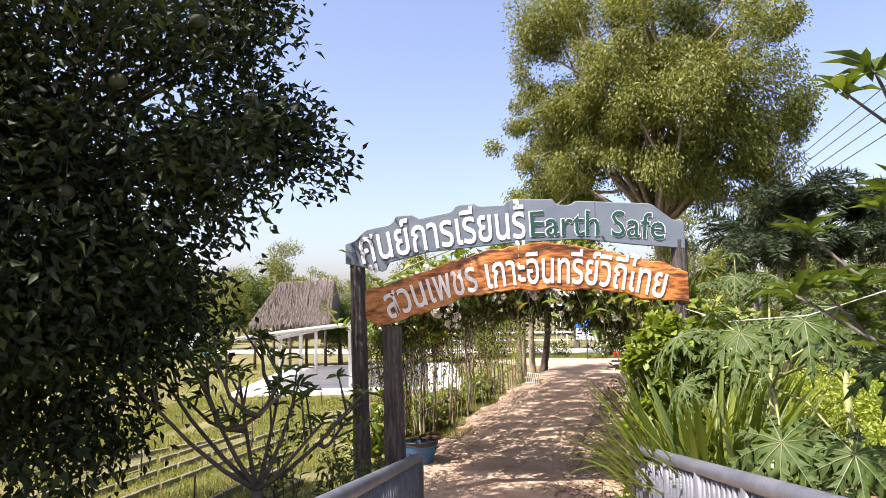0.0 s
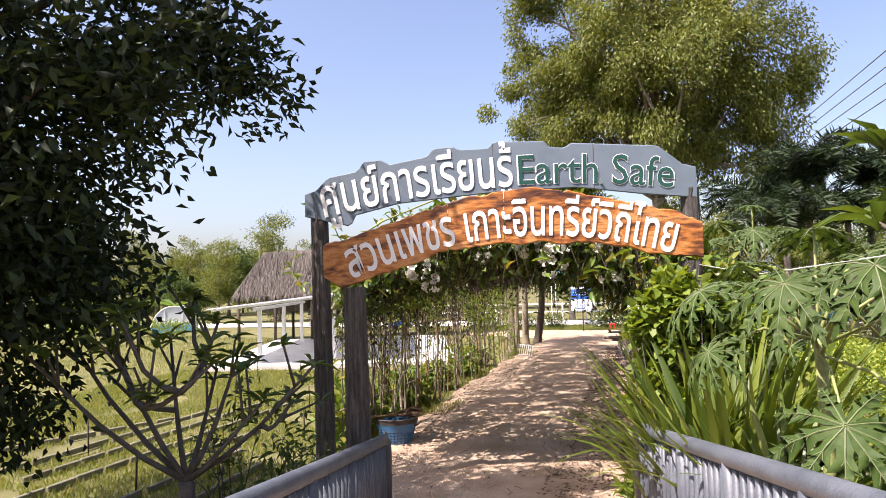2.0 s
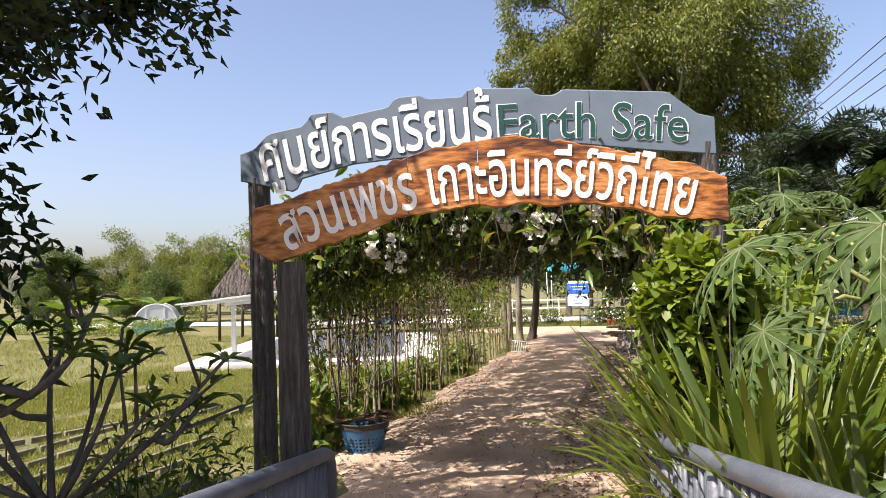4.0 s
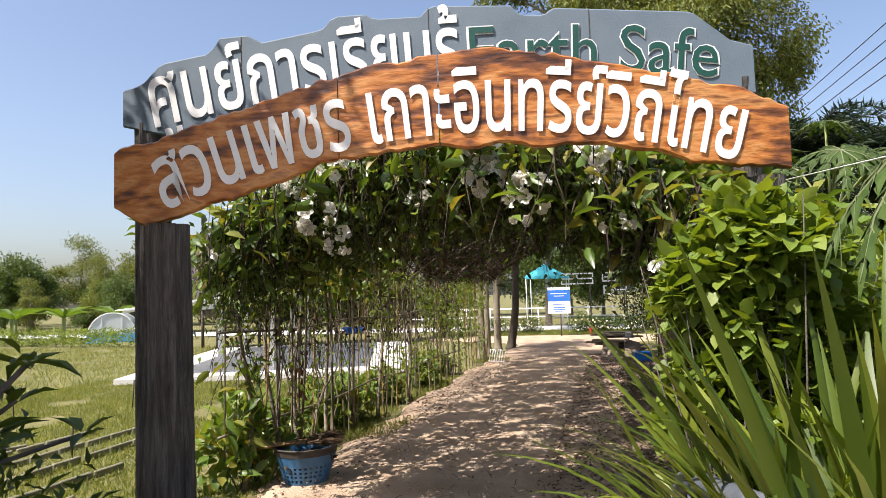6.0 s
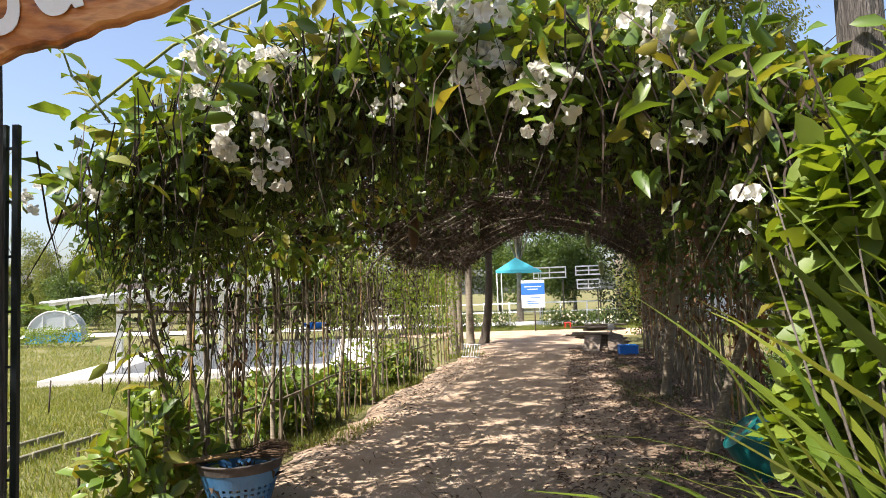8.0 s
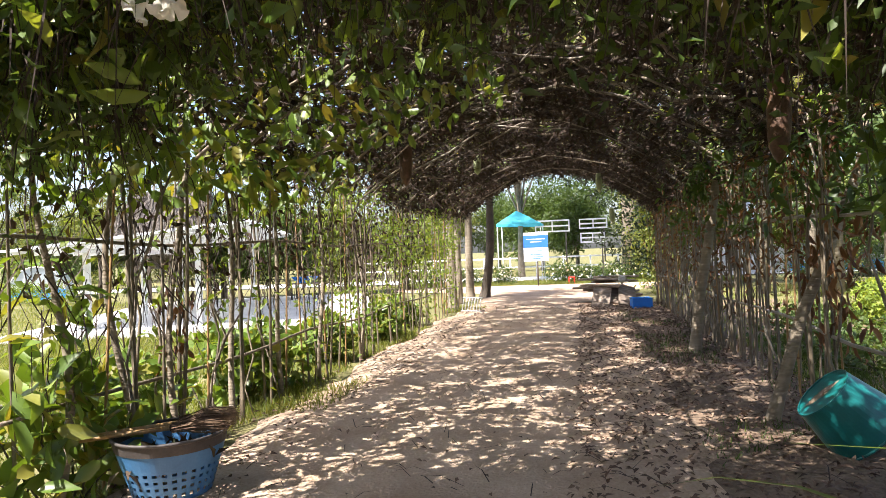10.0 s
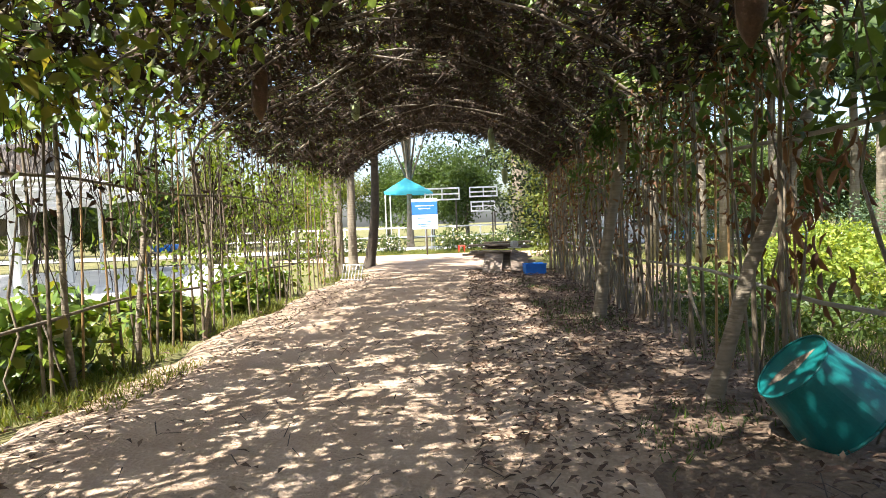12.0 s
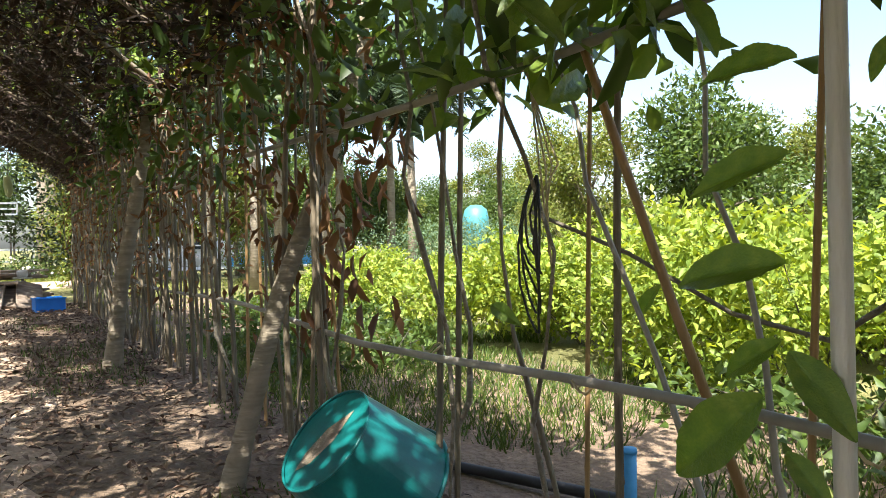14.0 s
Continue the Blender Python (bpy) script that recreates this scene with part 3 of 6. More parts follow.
def tree(name, label, at, height, trunk_r, crown, leaf, leaf_len, leaf_w, count, mats, seed, shape="diamond", forks=5, clear=0.35, lean=(0, 0), flat=0.4, droop=0.0, clump=0.9, category="tree", group="", shell=0.35, more=(), tuft=(0.6, 0.8, 0.75)):
    """A tapered trunk with limbs, and a crown of many small leaves in clumps with gaps between them. crown: half-axes of its body."""
    r = np.random.default_rng(seed)
    ob = thing(name, label, category, group, at=at)
    tubes = []
    top = Vector((lean[0], lean[1], height * 0.8))
    trunk = [top * (k / 6) + Vector((r.normal(0, 0.03), r.normal(0, 0.03), 0)) * height * 0.15 * (k > 0) for k in range(7)]
    tubes.append((trunk, [trunk_r * (1.25 if k == 0 else 1 - 0.75 * k / 6) for k in range(7)]))
    centre = Vector((lean[0], lean[1], height - crown[2]))
    cs, rs = [], []
    for i in range(forks * 6):
        d = Vector(r.normal(size=3)).normalized()
        q = 0.35 + 0.6 * r.random()
        c = centre + Vector((d.x * crown[0], d.y * crown[1], d.z * crown[2])) * q
        cs.append(c)
        rs.append(clump * (tuft[0] + tuft[1] * r.random()) * np.array([1, 1, tuft[2]]))
        base = trunk[min(6, max(2, int(6 * (clear + (0.9 - clear) * r.random()))))]
        mid = base.lerp(c, 0.5) + Vector(r.normal(0, 0.12, 3)) * crown[0] * 0.4
        if i % 2 == 0:
            tubes.append(([base, mid, c], [trunk_r * 0.38, trunk_r * 0.22, trunk_r * 0.07]))
    for c in more:
        c = Vector(c) - Vector(at)
        for _ in range(1 if clump < 1.2 else 4):
            cs.append(c + Vector(r.normal(0, 0.75, 3)) if clump > 1.2 else c)
            rs.append((0.66 if clump < 1.2 else 0.45 + 0.35 * r.random()) * clump * np.array([1, 1, 0.85]))
        tubes.append(([trunk[4], trunk[4].lerp(c, 0.5), c], [trunk_r * 0.35, trunk_r * 0.2, trunk_r * 0.07]))
    part("trunk", tubes_mesh("trunk", tubes, 7), mats[0], ob)
    share = np.array([q[0] ** 1.7 for q in rs])
    share = np.maximum(8, count * share / share.sum()).astype(int)
    pts = np.concatenate([clumps([tuple(c)], [q], int(k), r, shell) for c, q, k in zip(cs, rs, share)])
    out = pts - np.array(centre)
    d = r.normal(size=pts.shape) + 0.8 * out / (np.linalg.norm(out, axis=1, keepdims=True) + 1e-6)
    d[:, 2] -= droop
    part("crown", leaves_mesh("crown", pts, d, leaf_len * (0.7 + 0.6 * r.random(len(pts))), leaf_w, shape, flat, seed + 1), mats[1], ob)
    return ob


# the dark tree beside the bridge
tree("tree", "dense dark green leafy tree beside the bridge, with round fruit", (-4.8, 5.7, 0.0), 8.1, 0.17, (2.75, 2.9, 3.8), None, 0.14, 0.062, 60000, (M["bark_dark"], M["leaf_dark"]), 41, "folded", 11, 0.25, (0.1, 0.0), 0.35, 0.35, 0.8, shell=0.1,
     more=((-2.3, 6.9, 5.5), (-2.0, 6.3, 5.0), (-2.5, 6.2, 5.8), (-1.9, 7.2, 5.2), (-1.75, 7.45, 4.8), (-2.2, 7.3, 5.0), (-2.3, 7.5, 5.4), (-3.2, 6.4, 2.8), (-4.2, 5.2, 1.9), (-5.6, 6.2, 2.0), (-3.6, 5.0, 3.0),
           # high and sunward clumps are unseen, added to shade the sign and crown
           (-2.3, 6.5, 7.0), (-2.6, 6.9, 6.3), (-2.1, 6.8, 6.3), (-2.1, 6.95, 7.1), (-2.5, 6.9, 7.4), (-2.5, 7.2, 6.9), (-3.4, 5.6, 7.9), (-3.0, 6.2, 7.4), (-4.4, 4.8, 8.9), (-5.4, 4.4, 8.6), (-6.2, 4.6, 8.0), (-6.9, 4.2, 7.0), (-5.6, 3.5, 7.6), (-4.4, 3.8, 7.9), (-7.2, 5.2, 6.2), (-6.4, 3.4, 6.2), (-5.2, 2.9, 6.4), (-7.2, 4.0, 5.0), (-6.2, 2.9, 4.8), (-5.4, 3.2, 3.6), (-7.0, 5.4, 3.6)))
# the tall tree behind the gate
tree("tree", "tall airy tree with drooping olive-green foliage beyond the tunnel", (3.4, 42.0, 0.0), 27.5, 0.5, (9.6, 7.5, 11.0), None, 0.24, 0.085, 200000, (M["bark"], M["leaf_olive"]), 43, "diamond", 24, 0.15, (0, 0), 0.25, 1.2, 1.3, shell=0.1, tuft=(0.45, 0.85, 0.9),
     more=((-5.4, 42, 9.6), (-4.8, 41, 12.2), (-5.2, 42, 14.4), (-4.6, 42, 17.2), (-3.8, 41, 19.4), (-4, 40, 8.0), (9, 41, 8.5), (11, 42, 14.0), (10.4, 41, 19.0), (8, 40, 21.5), (6, 40, 24.0), (-2, 41, 11), (0, 40, 12.4), (2, 40, 11), (4, 40, 10.2), (6, 40, 10.4), (8, 41, 11.4), (3, 39, 14), (0, 40, 15.4), (6, 40, 14), (-3, 41, 14.6), (9, 41, 13.6), (4.6, 39, 12), (1, 40, 18), (6.4, 40, 17)))
tree("tree", "bushy bright green tree in front of the tall tree", (-2.7, 48.0, 0.0), 13.6, 0.2, (2.6, 2.4, 3.2), None, 0.24, 0.10, 26000, (M["bark"], M["leaf_bright"]), 44, "diamond", 7, 0.3, (0, 0), 0.3, 0.6, 1.1, shell=0.1)


# ---- planting round the gate ----
def rosette(ob, at, n, length, width, seed, mat, up=0.35, name="leaf_whorl"):
    """Long leaves spreading from the end of a branch."""
    r = np.random.default_rng(seed)
    a = np.linspace(0, 2 * math.pi, n, endpoint=False) + r.normal(0, 0.25, n)
    d = np.stack([np.cos(a), np.sin(a), up + r.normal(0, 0.35, n)], 1)
    p = np.asarray(at) + r.normal(0, 0.02, (n, 3))
    return part(name, leaves_mesh(name, p, d, length * (0.7 + 0.5 * r.random(n)), width, "broad", 0.85, seed), mat, ob)


def frangipani(at, fork_z, ends, seed, leaf=0.22, per=6, r0=0.06):
    """A bare forked trunk whose blunt branches end in small bunches of leaves."""
    r = np.random.default_rng(seed)
    ob = thing("frangipani_tree", "small grey-barked frangipani with bare forked branches and few leaves", "tree", "frangipanis", at=at)
    tubes = [([(0, 0, -0.1), (0.02, 0.02, fork_z * 0.5), (0, 0, fork_z)], [r0 * 1.2, r0, r0 * 0.95])]
    mids = []
    for e in ends:
        e = Vector(e)
        best = min(mids, key=lambda m: (m - e).length, default=None)
        base = Vector((0, 0, fork_z)) if best is None or (best - e).length > 0.9 or len(mids) < 4 else best
        m = base.lerp(e, 0.55) + Vector((0, 0, -0.10)) + Vector(r.normal(0, 0.03, 3))
        q = r0 * (0.62 if base.z == fork_z else 0.4)
        tubes.append(([base, base.lerp(m, 0.5) + Vector((0, 0, -0.04)), m, e], [q, q * 0.85, q * 0.7, q * 0.45]))
        mids.append(m)
        for _ in range(2):
            s = m + (e - m) * (0.2 + 0.5 * r.random())
            t = s + (e - m).normalized() * 0.22 + Vector(r.normal(0, 0.16, 3)) + Vector((0, 0, 0.12))
            tubes.append(([s, t], [q * 0.5, q * 0.35]))
            if r.random() < 0.8:
                rosette(ob, t, max(2, per - 3), leaf * 0.8, leaf * 0.3, int(r.integers(1e6)), M["leaf_mid"], 0.6)
        rosette(ob, e, per, leaf, leaf * 0.24, int(r.integers(1e6)), M["leaf_mid"], 0.5)
    part("trunk", tubes_mesh("trunk", tubes, 8), M["grey_bark"], ob)
    return ob


fr_ends = [(math.cos(a) * q, math.sin(a) * q, z) for a, q, z in ((0.2, 0.75, 1.35), (0.9, 0.5, 1.75), (1.7, 0.6, 1.6), (2.4, 0.9, 1.9), (2.9, 1.2, 1.55), (3.4, 0.8, 2.15), (3.9, 1.3, 1.9), (4.4, 0.7, 1.9), (5.0, 0.6, 1.5), (5.7, 0.65, 1.75), (0.5, 0.3, 2.1), (3.2, 1.5, 2.2), (2.0, 0.3, 2.3), (4.8, 0.9, 2.2), (0.45, 1.2, 1.65), (0.6, 1.0, 1.3))]
frangipani((-2.1, 6.85, 0.30), 0.62, fr_ends, 61, 0.24, 8, 0.075)
frangipani((4.7, 5.3, 0.5), 1.6, [(-0.95, -0.25, 3.9), (-1.5, -0.1, 2.45), (-1.0, 0.3, 2.2), (-0.6, 0.5, 3.2), (-1.25, 0.5, 2.9), (0.6, 0.3, 3.0), (-0.3, -0.9, 3.4)], 62, 0.3, 13, 0.06)


LOBE = [(0.0, 0.02), (0.12, 0.045), (0.22, 0.076), (0.33, 0.078), (0.47, 0.175), (0.44, 0.088), (0.54, 0.08), (0.70, 0.175), (0.65, 0.08), (0.75, 0.055), (0.87, 0.095), (0.84, 0.04), (0.92, 0.028), (1.0, 0.004)]


def papaya_leaf(size, seed):
    """One hand-shaped leaf in the x-y plane: drooping lobes cut again into pointed teeth, and its pale ribs."""
    r = np.random.default_rng(seed)
    lobes = [-2.7, -1.95, -1.25, -0.62, 0, 0.62, 1.25, 1.95, 2.7]
    place = lambda ang, q: Vector((math.cos(ang) * q, math.sin(ang) * q, -0.62 * q * q / size + 0.03 * q / size * math.sin(ang * 9 + 5 * q)))
    verts, faces = [], []
    for a in lobes:
        reach = size * (1.0 - 0.11 * abs(a)) * (0.92 + 0.16 * r.random())
        for sgn in (-1, 1):
            k0 = len(verts)
            wob = 0.85 + 0.3 * r.random()
            for q, w in LOBE:
                mid = place(a, reach * min(1.0, q * 0.97))
                rim = place(a + sgn * math.atan2(w * wob, max(q, 0.02)), reach * math.hypot(q, w * wob)) + Vector((0, 0, 0.10 * w * reach))
                verts += [mid, rim]
            for i in range(len(LOBE) - 1):
                f = (k0 + 2 * i, k0 + 2 * i + 1, k0 + 2 * i + 3, k0 + 2 * i + 2)
                faces.append(f if sgn < 0 else f[::-1])
    ribs_v, ribs_f = [], []
    for a in lobes:
        tv, tf = tube_data([place(a, size * k * (1.0 - 0.10 * abs(a))) + Vector((0, 0, 0.004)) for k in (0.02, 0.3, 0.6, 0.88)], [0.005, 0.004, 0.0028, 0.001], 4)
        k = len(ribs_v)
        ribs_v += tv
        ribs_f += [tuple(x + k for x in f) for f in tf]
        for q in (0.35, 0.5, 0.65):
            for sgn in (-1, 1):
                tv, tf = tube_data([place(a, size * q) + Vector((0, 0, 0.004)), place(a + sgn * 0.19, size * (q + 0.13)) + Vector((0, 0, 0.004))], [0.002, 0.0007], 3)
                k = len(ribs_v)
                ribs_v += tv
                ribs_f += [tuple(x + k for x in f) for f in tf]
    return mesh_of("leaf", verts, faces, smooth=True), mesh_of("rib", ribs_v, ribs_f)


M["rib"] = material("rib", [(0.10, 0.13, 0.055), (0.15, 0.175, 0.08)], 5, 0.6, bump=0)
M["stalk"] = material("stalk", [(0.16, 0.20, 0.06), (0.26, 0.27, 0.10)], 6, 0.6, bump=0.1)
PAPAYA = [papaya_leaf(0.42, 70 + k) for k in range(4)]


def papaya(at, height, leaves, seed):
    """A papaya plant: soft stem and long-stalked lobed leaves. leaves: tip places relative to the base, with size and yellowing."""
    r = np.random.default_rng(seed)
    ob = thing("papaya_plant", "young papaya plant with large deeply lobed green leaves beside the railing", "plant", "papayas", at=at)
    top = Vector((0, 0, height))
    part("stem", mesh_of("stem", *tube_data([(0, 0, -0.1), (0.03, 0, height * 0.5), top], [0.05, 0.045, 0.035], 8), smooth=True), M["stalk"], ob)
    for k, (x, y, z, s, tip, turn) in enumerate(leaves):
        p = Vector((x, y, z))
        lf, rb = PAPAYA[k % 4]
        leaf = part("leaf", lf, M["papaya_leaf"], ob)
        leaf.matrix_basis = Matrix.Translation(p) @ Euler((0, radians(tip), radians(turn)), "XYZ").to_matrix().to_4x4() @ Matrix.Scale(s, 4)
        part("rib", rb, M["rib"], leaf)
        base = top + Vector((0, 0, -0.25 * r.random()))
        part("stalk", mesh_of("stalk", *tube_data([base, base.lerp(p, 0.5) + Vector((0, 0, 0.12)), p], [0.014, 0.011, 0.008], 6), smooth=True), M["stalk"], ob)
    return ob


# leaf rows: place from the base, size, tip angle, turn
papaya((3.25, 6.7, 0.55), 1.75, [(-0.75, 0.15, 2.05, 1.15, 32, 200), (-0.28, -0.45, 2.1, 1.2, 38, 245), (0.15, -0.75, 2.2, 1.1, 35, 265), (-0.1, -0.95, 1.30, 1.3, 48, 250), (0.45, -0.5, 2.3, 1.1, 25, 290), (0.5, 0.5, 2.35, 1.0, 20, 40),
                               (-0.4, 0.6, 2.25, 0.9, 20, 130), (-0.75, -0.35, 1.65, 0.8, 50, 215), (0.35, -1.05, 1.25, 1.15, 50, 275), (0.75, 0.1, 2.0, 1.0, 30, 0), (0.1, 0.4, 2.5, 0.9, 10, 90), (0.65, -0.9, 1.9, 1.1, 35, 300)], 71)
papaya((4.3, 8.6, 0.3), 1.9, [(-0.7, -0.2, 2.2, 1.0, 30, 190), (-0.2, -0.7, 2.3, 1.1, 35, 260), (0.5, -0.5, 2.2, 1.1, 30, 310), (-0.5, 0.5, 2.4, 1.0, 20, 130), (0.5, 0.5, 2.3, 1.0, 25, 45), (0, 0, 2.7, 0.8, 0, 20), (-0.85, 0.1, 1.7, 0.9, 45, 175)], 72)
papaya((3.6, 11.6, 0.0), 2.9, [(-0.6, -0.3, 3.2, 1.0, 30, 200), (-0.1, -0.7, 3.3, 1.1, 35, 260), (0.5, -0.4, 3.3, 1.0, 30, 320), (0.4, 0.5, 3.4, 1.0, 20, 60), (-0.4, 0.4, 3.5, 1.0, 20, 140), (0.0, 0.0, 3.7, 0.8, 5, 0)], 73)


def blade(length, width, bend, seed):
    """One sword-shaped leaf rising from the origin and arching towards +x, folded along its midrib."""
    verts, faces = [], []
    n = 9
    x = z = 0.0
    a = radians(84)
    for i in range(n + 1):
        k = i / n
        w = width * (0.55 + 1.1 * k if k < 0.4 else 0.99 * (1 - ((k - 0.4) / 0.6) ** 1.7) + 0.01)
        px, pz = -math.sin(a), math.cos(a)
        verts += [(x, -w / 2, z), (x - 0.14 * w * px * -1, 0, z - 0.14 * w), (x, w / 2, z)]
        x += math.cos(a) * length / n
        z += math.sin(a) * length / n
        a -= radians(bend) / n * (0.4 + 1.2 * k)
    for i in range(n):
        for c in (0, 1):
            faces.append((i * 3 + c, i * 3 + c + 1, i * 3 + c + 4, i * 3 + c + 3))
    return mesh_of("leaf", verts, faces, smooth=True)


M["blade"] = material("blade", [(0.06, 0.105, 0.010), (0.115, 0.17, 0.018), (0.21, 0.25, 0.032)], 2, 0.45, bump=0, per="object", through_light=0.28, spec=0.5)
BLADES = [blade(1.25, 0.05, 24, 1), blade(1.15, 0.045, 45, 2), blade(1.2, 0.038, 75, 3), blade(0.95, 0.03, 105, 4), blade(1.3, 0.054, 14, 5), blade(1.35, 0.042, 92, 6)]
for me in BLADES:
    me.materials.append(M["blade"])


def sword_plant(at, n, scale, seed, wide=0.16, lean=14, kinds=(0, 1, 2, 3, 4)):
    r = np.random.default_rng(seed)
    ob = thing("sword_plant", "clump of long green sword-shaped leaves growing behind the railing", "plant", "sword plants", at=at)
    for i in range(n):
        p = part("leaf", BLADES[kinds[int(r.integers(0, len(kinds)))]], None, ob)
        a = 360 * i / n * 2.4 + r.normal(0, 15)
        q = wide * r.random() ** 0.5
        s = scale * (0.7 + 0.45 * r.random())
        p.matrix_basis = pose(q * math.cos(radians(a)), q * math.sin(radians(a)), -0.02, 0, 0, a) @ pose(0, 0, 0, r.normal(0, 10), abs(r.normal(0, lean)), 0) @ Matrix.Scale(s, 4)
    return ob


sword_plant((2.8, 8.25, 0.36), 170, 1.6, 81, 0.4, 15)
sword_plant((3.15, 8.95, 0.2), 110, 1.45, 86, 0.3, 12)
sword_plant((2.45, 8.75, 0.2), 80, 1.3, 82, 0.3, 22)
sword_plant((2.5, 8.95, 0.15), 64, 1.6, 85, 0.22, 12, (1, 2, 2, 3, 5))
sword_plant((3.1, 7.0, 0.62), 40, 1.1, 83, 0.28, 18)
sword_plant((2.45, 9.5, 0.02), 46, 1.15, 84, 0.2, 12, (1, 2, 3, 5))


def heap(name, label, cs, rads, per, length, width, shape, mat, seed, stems=True, category="shrub", group="", flat=0.6, shell=0.55, out=0.7):
    """A shrub or a hanging vine: short stems inside, leaves in clumps on its outside."""
    r = np.random.default_rng(seed)
    base = np.array([np.mean([c[0] for c in cs]), np.mean([c[1] for c in cs]), 0.0])
    base[2] = ground_z(base[0], base[1]) if stems else 0.0
    ob = thing(name, label, category, group, at=base)
    rel = [tuple(np.asarray(c) - base) for c in cs]
    pts = clumps(rel, [np.asarray(q, float) * np.ones(3) for q in rads], per, r, shell)
    pts[:, 2] = np.maximum(pts[:, 2], 0.02)
    cen = np.repeat(np.array(rel), per, 0)
    o = pts - cen
    d = r.normal(size=pts.shape) + out * o / (np.linalg.norm(o, axis=1, keepdims=True) + 1e-6)
    part("foliage", leaves_mesh("foliage", pts, d, length * (0.65 + 0.7 * r.random(len(pts))), width, shape, flat, seed), mat, ob)
    if stems:
        tubes = []
        for c in rel:
            c = Vector(c)
            for _ in range(3):
                e = c + Vector(r.normal(0, 0.25, 3)) * 0.6
                foot = Vector((c.x * 0.5 + r.normal(0, 0.06), c.y * 0.5 + r.normal(0, 0.06), -0.05))
                tubes.append(([foot, foot.lerp(e, 0.5) + Vector(r.normal(0, 0.05, 3)), e], [0.010, 0.007, 0.003]))
        part("stem", tubes_mesh("stem", tubes, 5), M["grey_bark"], ob)["kind"] = "stuff"
    return ob


# heart-leaved climber over the gate post
heap("climbing_vine", "bright green heart-leaved climber covering the gate post", [(2.75, 9.25, 2.3), (2.95, 9.4, 1.9), (2.75, 9.35, 1.5), (3.05, 9.5, 1.1), (3.1, 9.35, 2.2), (3.3, 9.6, 1.7), (2.5, 9.3, 2.1), (2.6, 9.12, 2.4), (2.6, 9.1, 1.3), (2.38, 9.05, 2.55), (2.2, 9.1, 2.3), (2.5, 9.0, 2.4), (2.42, 9.1, 2.0), (2.3, 9.2, 1.65), (2.08, 9.3, 2.15), (2.15, 9.4, 1.7), (2.05, 9.6, 1.3)],
     [(0.36, 0.36, 0.38)] * 9 + [(0.27, 0.25, 0.3)] * 5 + [(0.22, 0.22, 0.26)] * 3, 210, 0.10, 0.092, "heart", M["leaf_bright"], 91, True, "vine", flat=0.75, out=0.9)
heap("climbing_vine", "climber with broad dark green leaves beside the tunnel mouth", [(3.1, 10.7, 2.5), (3.4, 10.6, 2.0), (3.3, 10.7, 1.5), (3.3, 10.6, 0.8), (2.6, 10.8, 2.8), (3.5, 10.8, 2.4), (2.35, 10.6, 2.3), (2.5, 10.5, 1.7), (2.6, 10.5, 1.1)],
     [(0.5, 0.4, 0.5)] * 6 + [(0.35, 0.3, 0.4)] * 3, 150, 0.17, 0.09, "broad", M["leaf_vine"], 92, True, "vine", flat=0.6)
heap("shrub", "low bright green weeds at the end of the railing", [(2.05, 9.5, 0.3), (2.2, 9.2, 0.45), (1.95, 9.9, 0.22), (2.3, 9.6, 0.6)], [(0.3, 0.3, 0.28)] * 4, 110, 0.12, 0.08, "heart", M["leaf_bright"], 97)
heap("shrub", "low leafy green undergrowth along the path", [(2.35, 10.4, 0.3), (2.5, 11.0, 0.3), (2.2, 9.6, 0.35)], [(0.4, 0.4, 0.3)] * 3, 150, 0.13, 0.07, "broad", M["leaf_mid"], 93)
heap("shrub", "low leafy green undergrowth along the path", [(3.4, 8.0, 0.7), (3.7, 7.2, 0.8), (3.9, 9.4, 0.6), (3.5, 9.9, 0.9), (4.2, 8.4, 1.0)], [(0.5, 0.5, 0.5)] * 5, 220, 0.13, 0.07, "broad", M["leaf_mid"], 94)
heap("shrub", "thin weedy shrub beside the gate posts", [(-1.5, 7.8, 0.7), (-1.35, 7.4, 0.9), (-1.75, 8.4, 0.8), (-1.6, 8.9, 0.5), (-1.55, 7.7, 1.2)], [(0.3, 0.3, 0.42)] * 5, 60, 0.13, 0.04, "folded", M["leaf_mid"], 95, shell=0.2)

heap("weed", "tall leafy weed standing in the lawn", [(-2.5, 8.3, 0.5), (-2.6, 8.2, 1.0), (-2.4, 8.4, 1.35), (-2.75, 8.0, 0.75)], [(0.25, 0.25, 0.35)] * 4, 45, 0.14, 0.05, "folded", M["leaf_mid"], 96, shell=0.2)

# the flowering vine on the front of the tunnel
r = np.random.default_rng(101)
front = thing("flowering_vine", "lush climber with big ribbed leaves and white trumpet flowers", "vine")
n = 2600
x = XL + 0.4 + (XR - XL - 0.2) * r.random(n)
zt = np.array([arch_z(min(XR, max(XL, q)), 10.8) for q in x])
y = 10.8 + r.normal(0, 0.3, n)
z = zt + 0.05 + r.normal(0, 0.22, n) - 0.5 * r.random(n) ** 2
at = np.stack([x, y, z], 1)
part("foliage", leaves_mesh("foliage", at, dirs(n, r, -0.1) + [0, -0.5, 0], 0.16 + 0.12 * r.random(n), 0.085, "broad", 0.55, 6), M["leaf_vine"], front)
n = 7000
x = XL + 0.4 + (XR - XL - 0.2) * r.random(n)
zt = np.array([arch_z(min(XR, max(XL, q)), 10.8) for q in x])
at = np.stack([x, 10.95 + r.normal(0, 0.35, n), zt - 0.15 + r.normal(0, 0.2, n) - 0.55 * r.random(n)], 1)
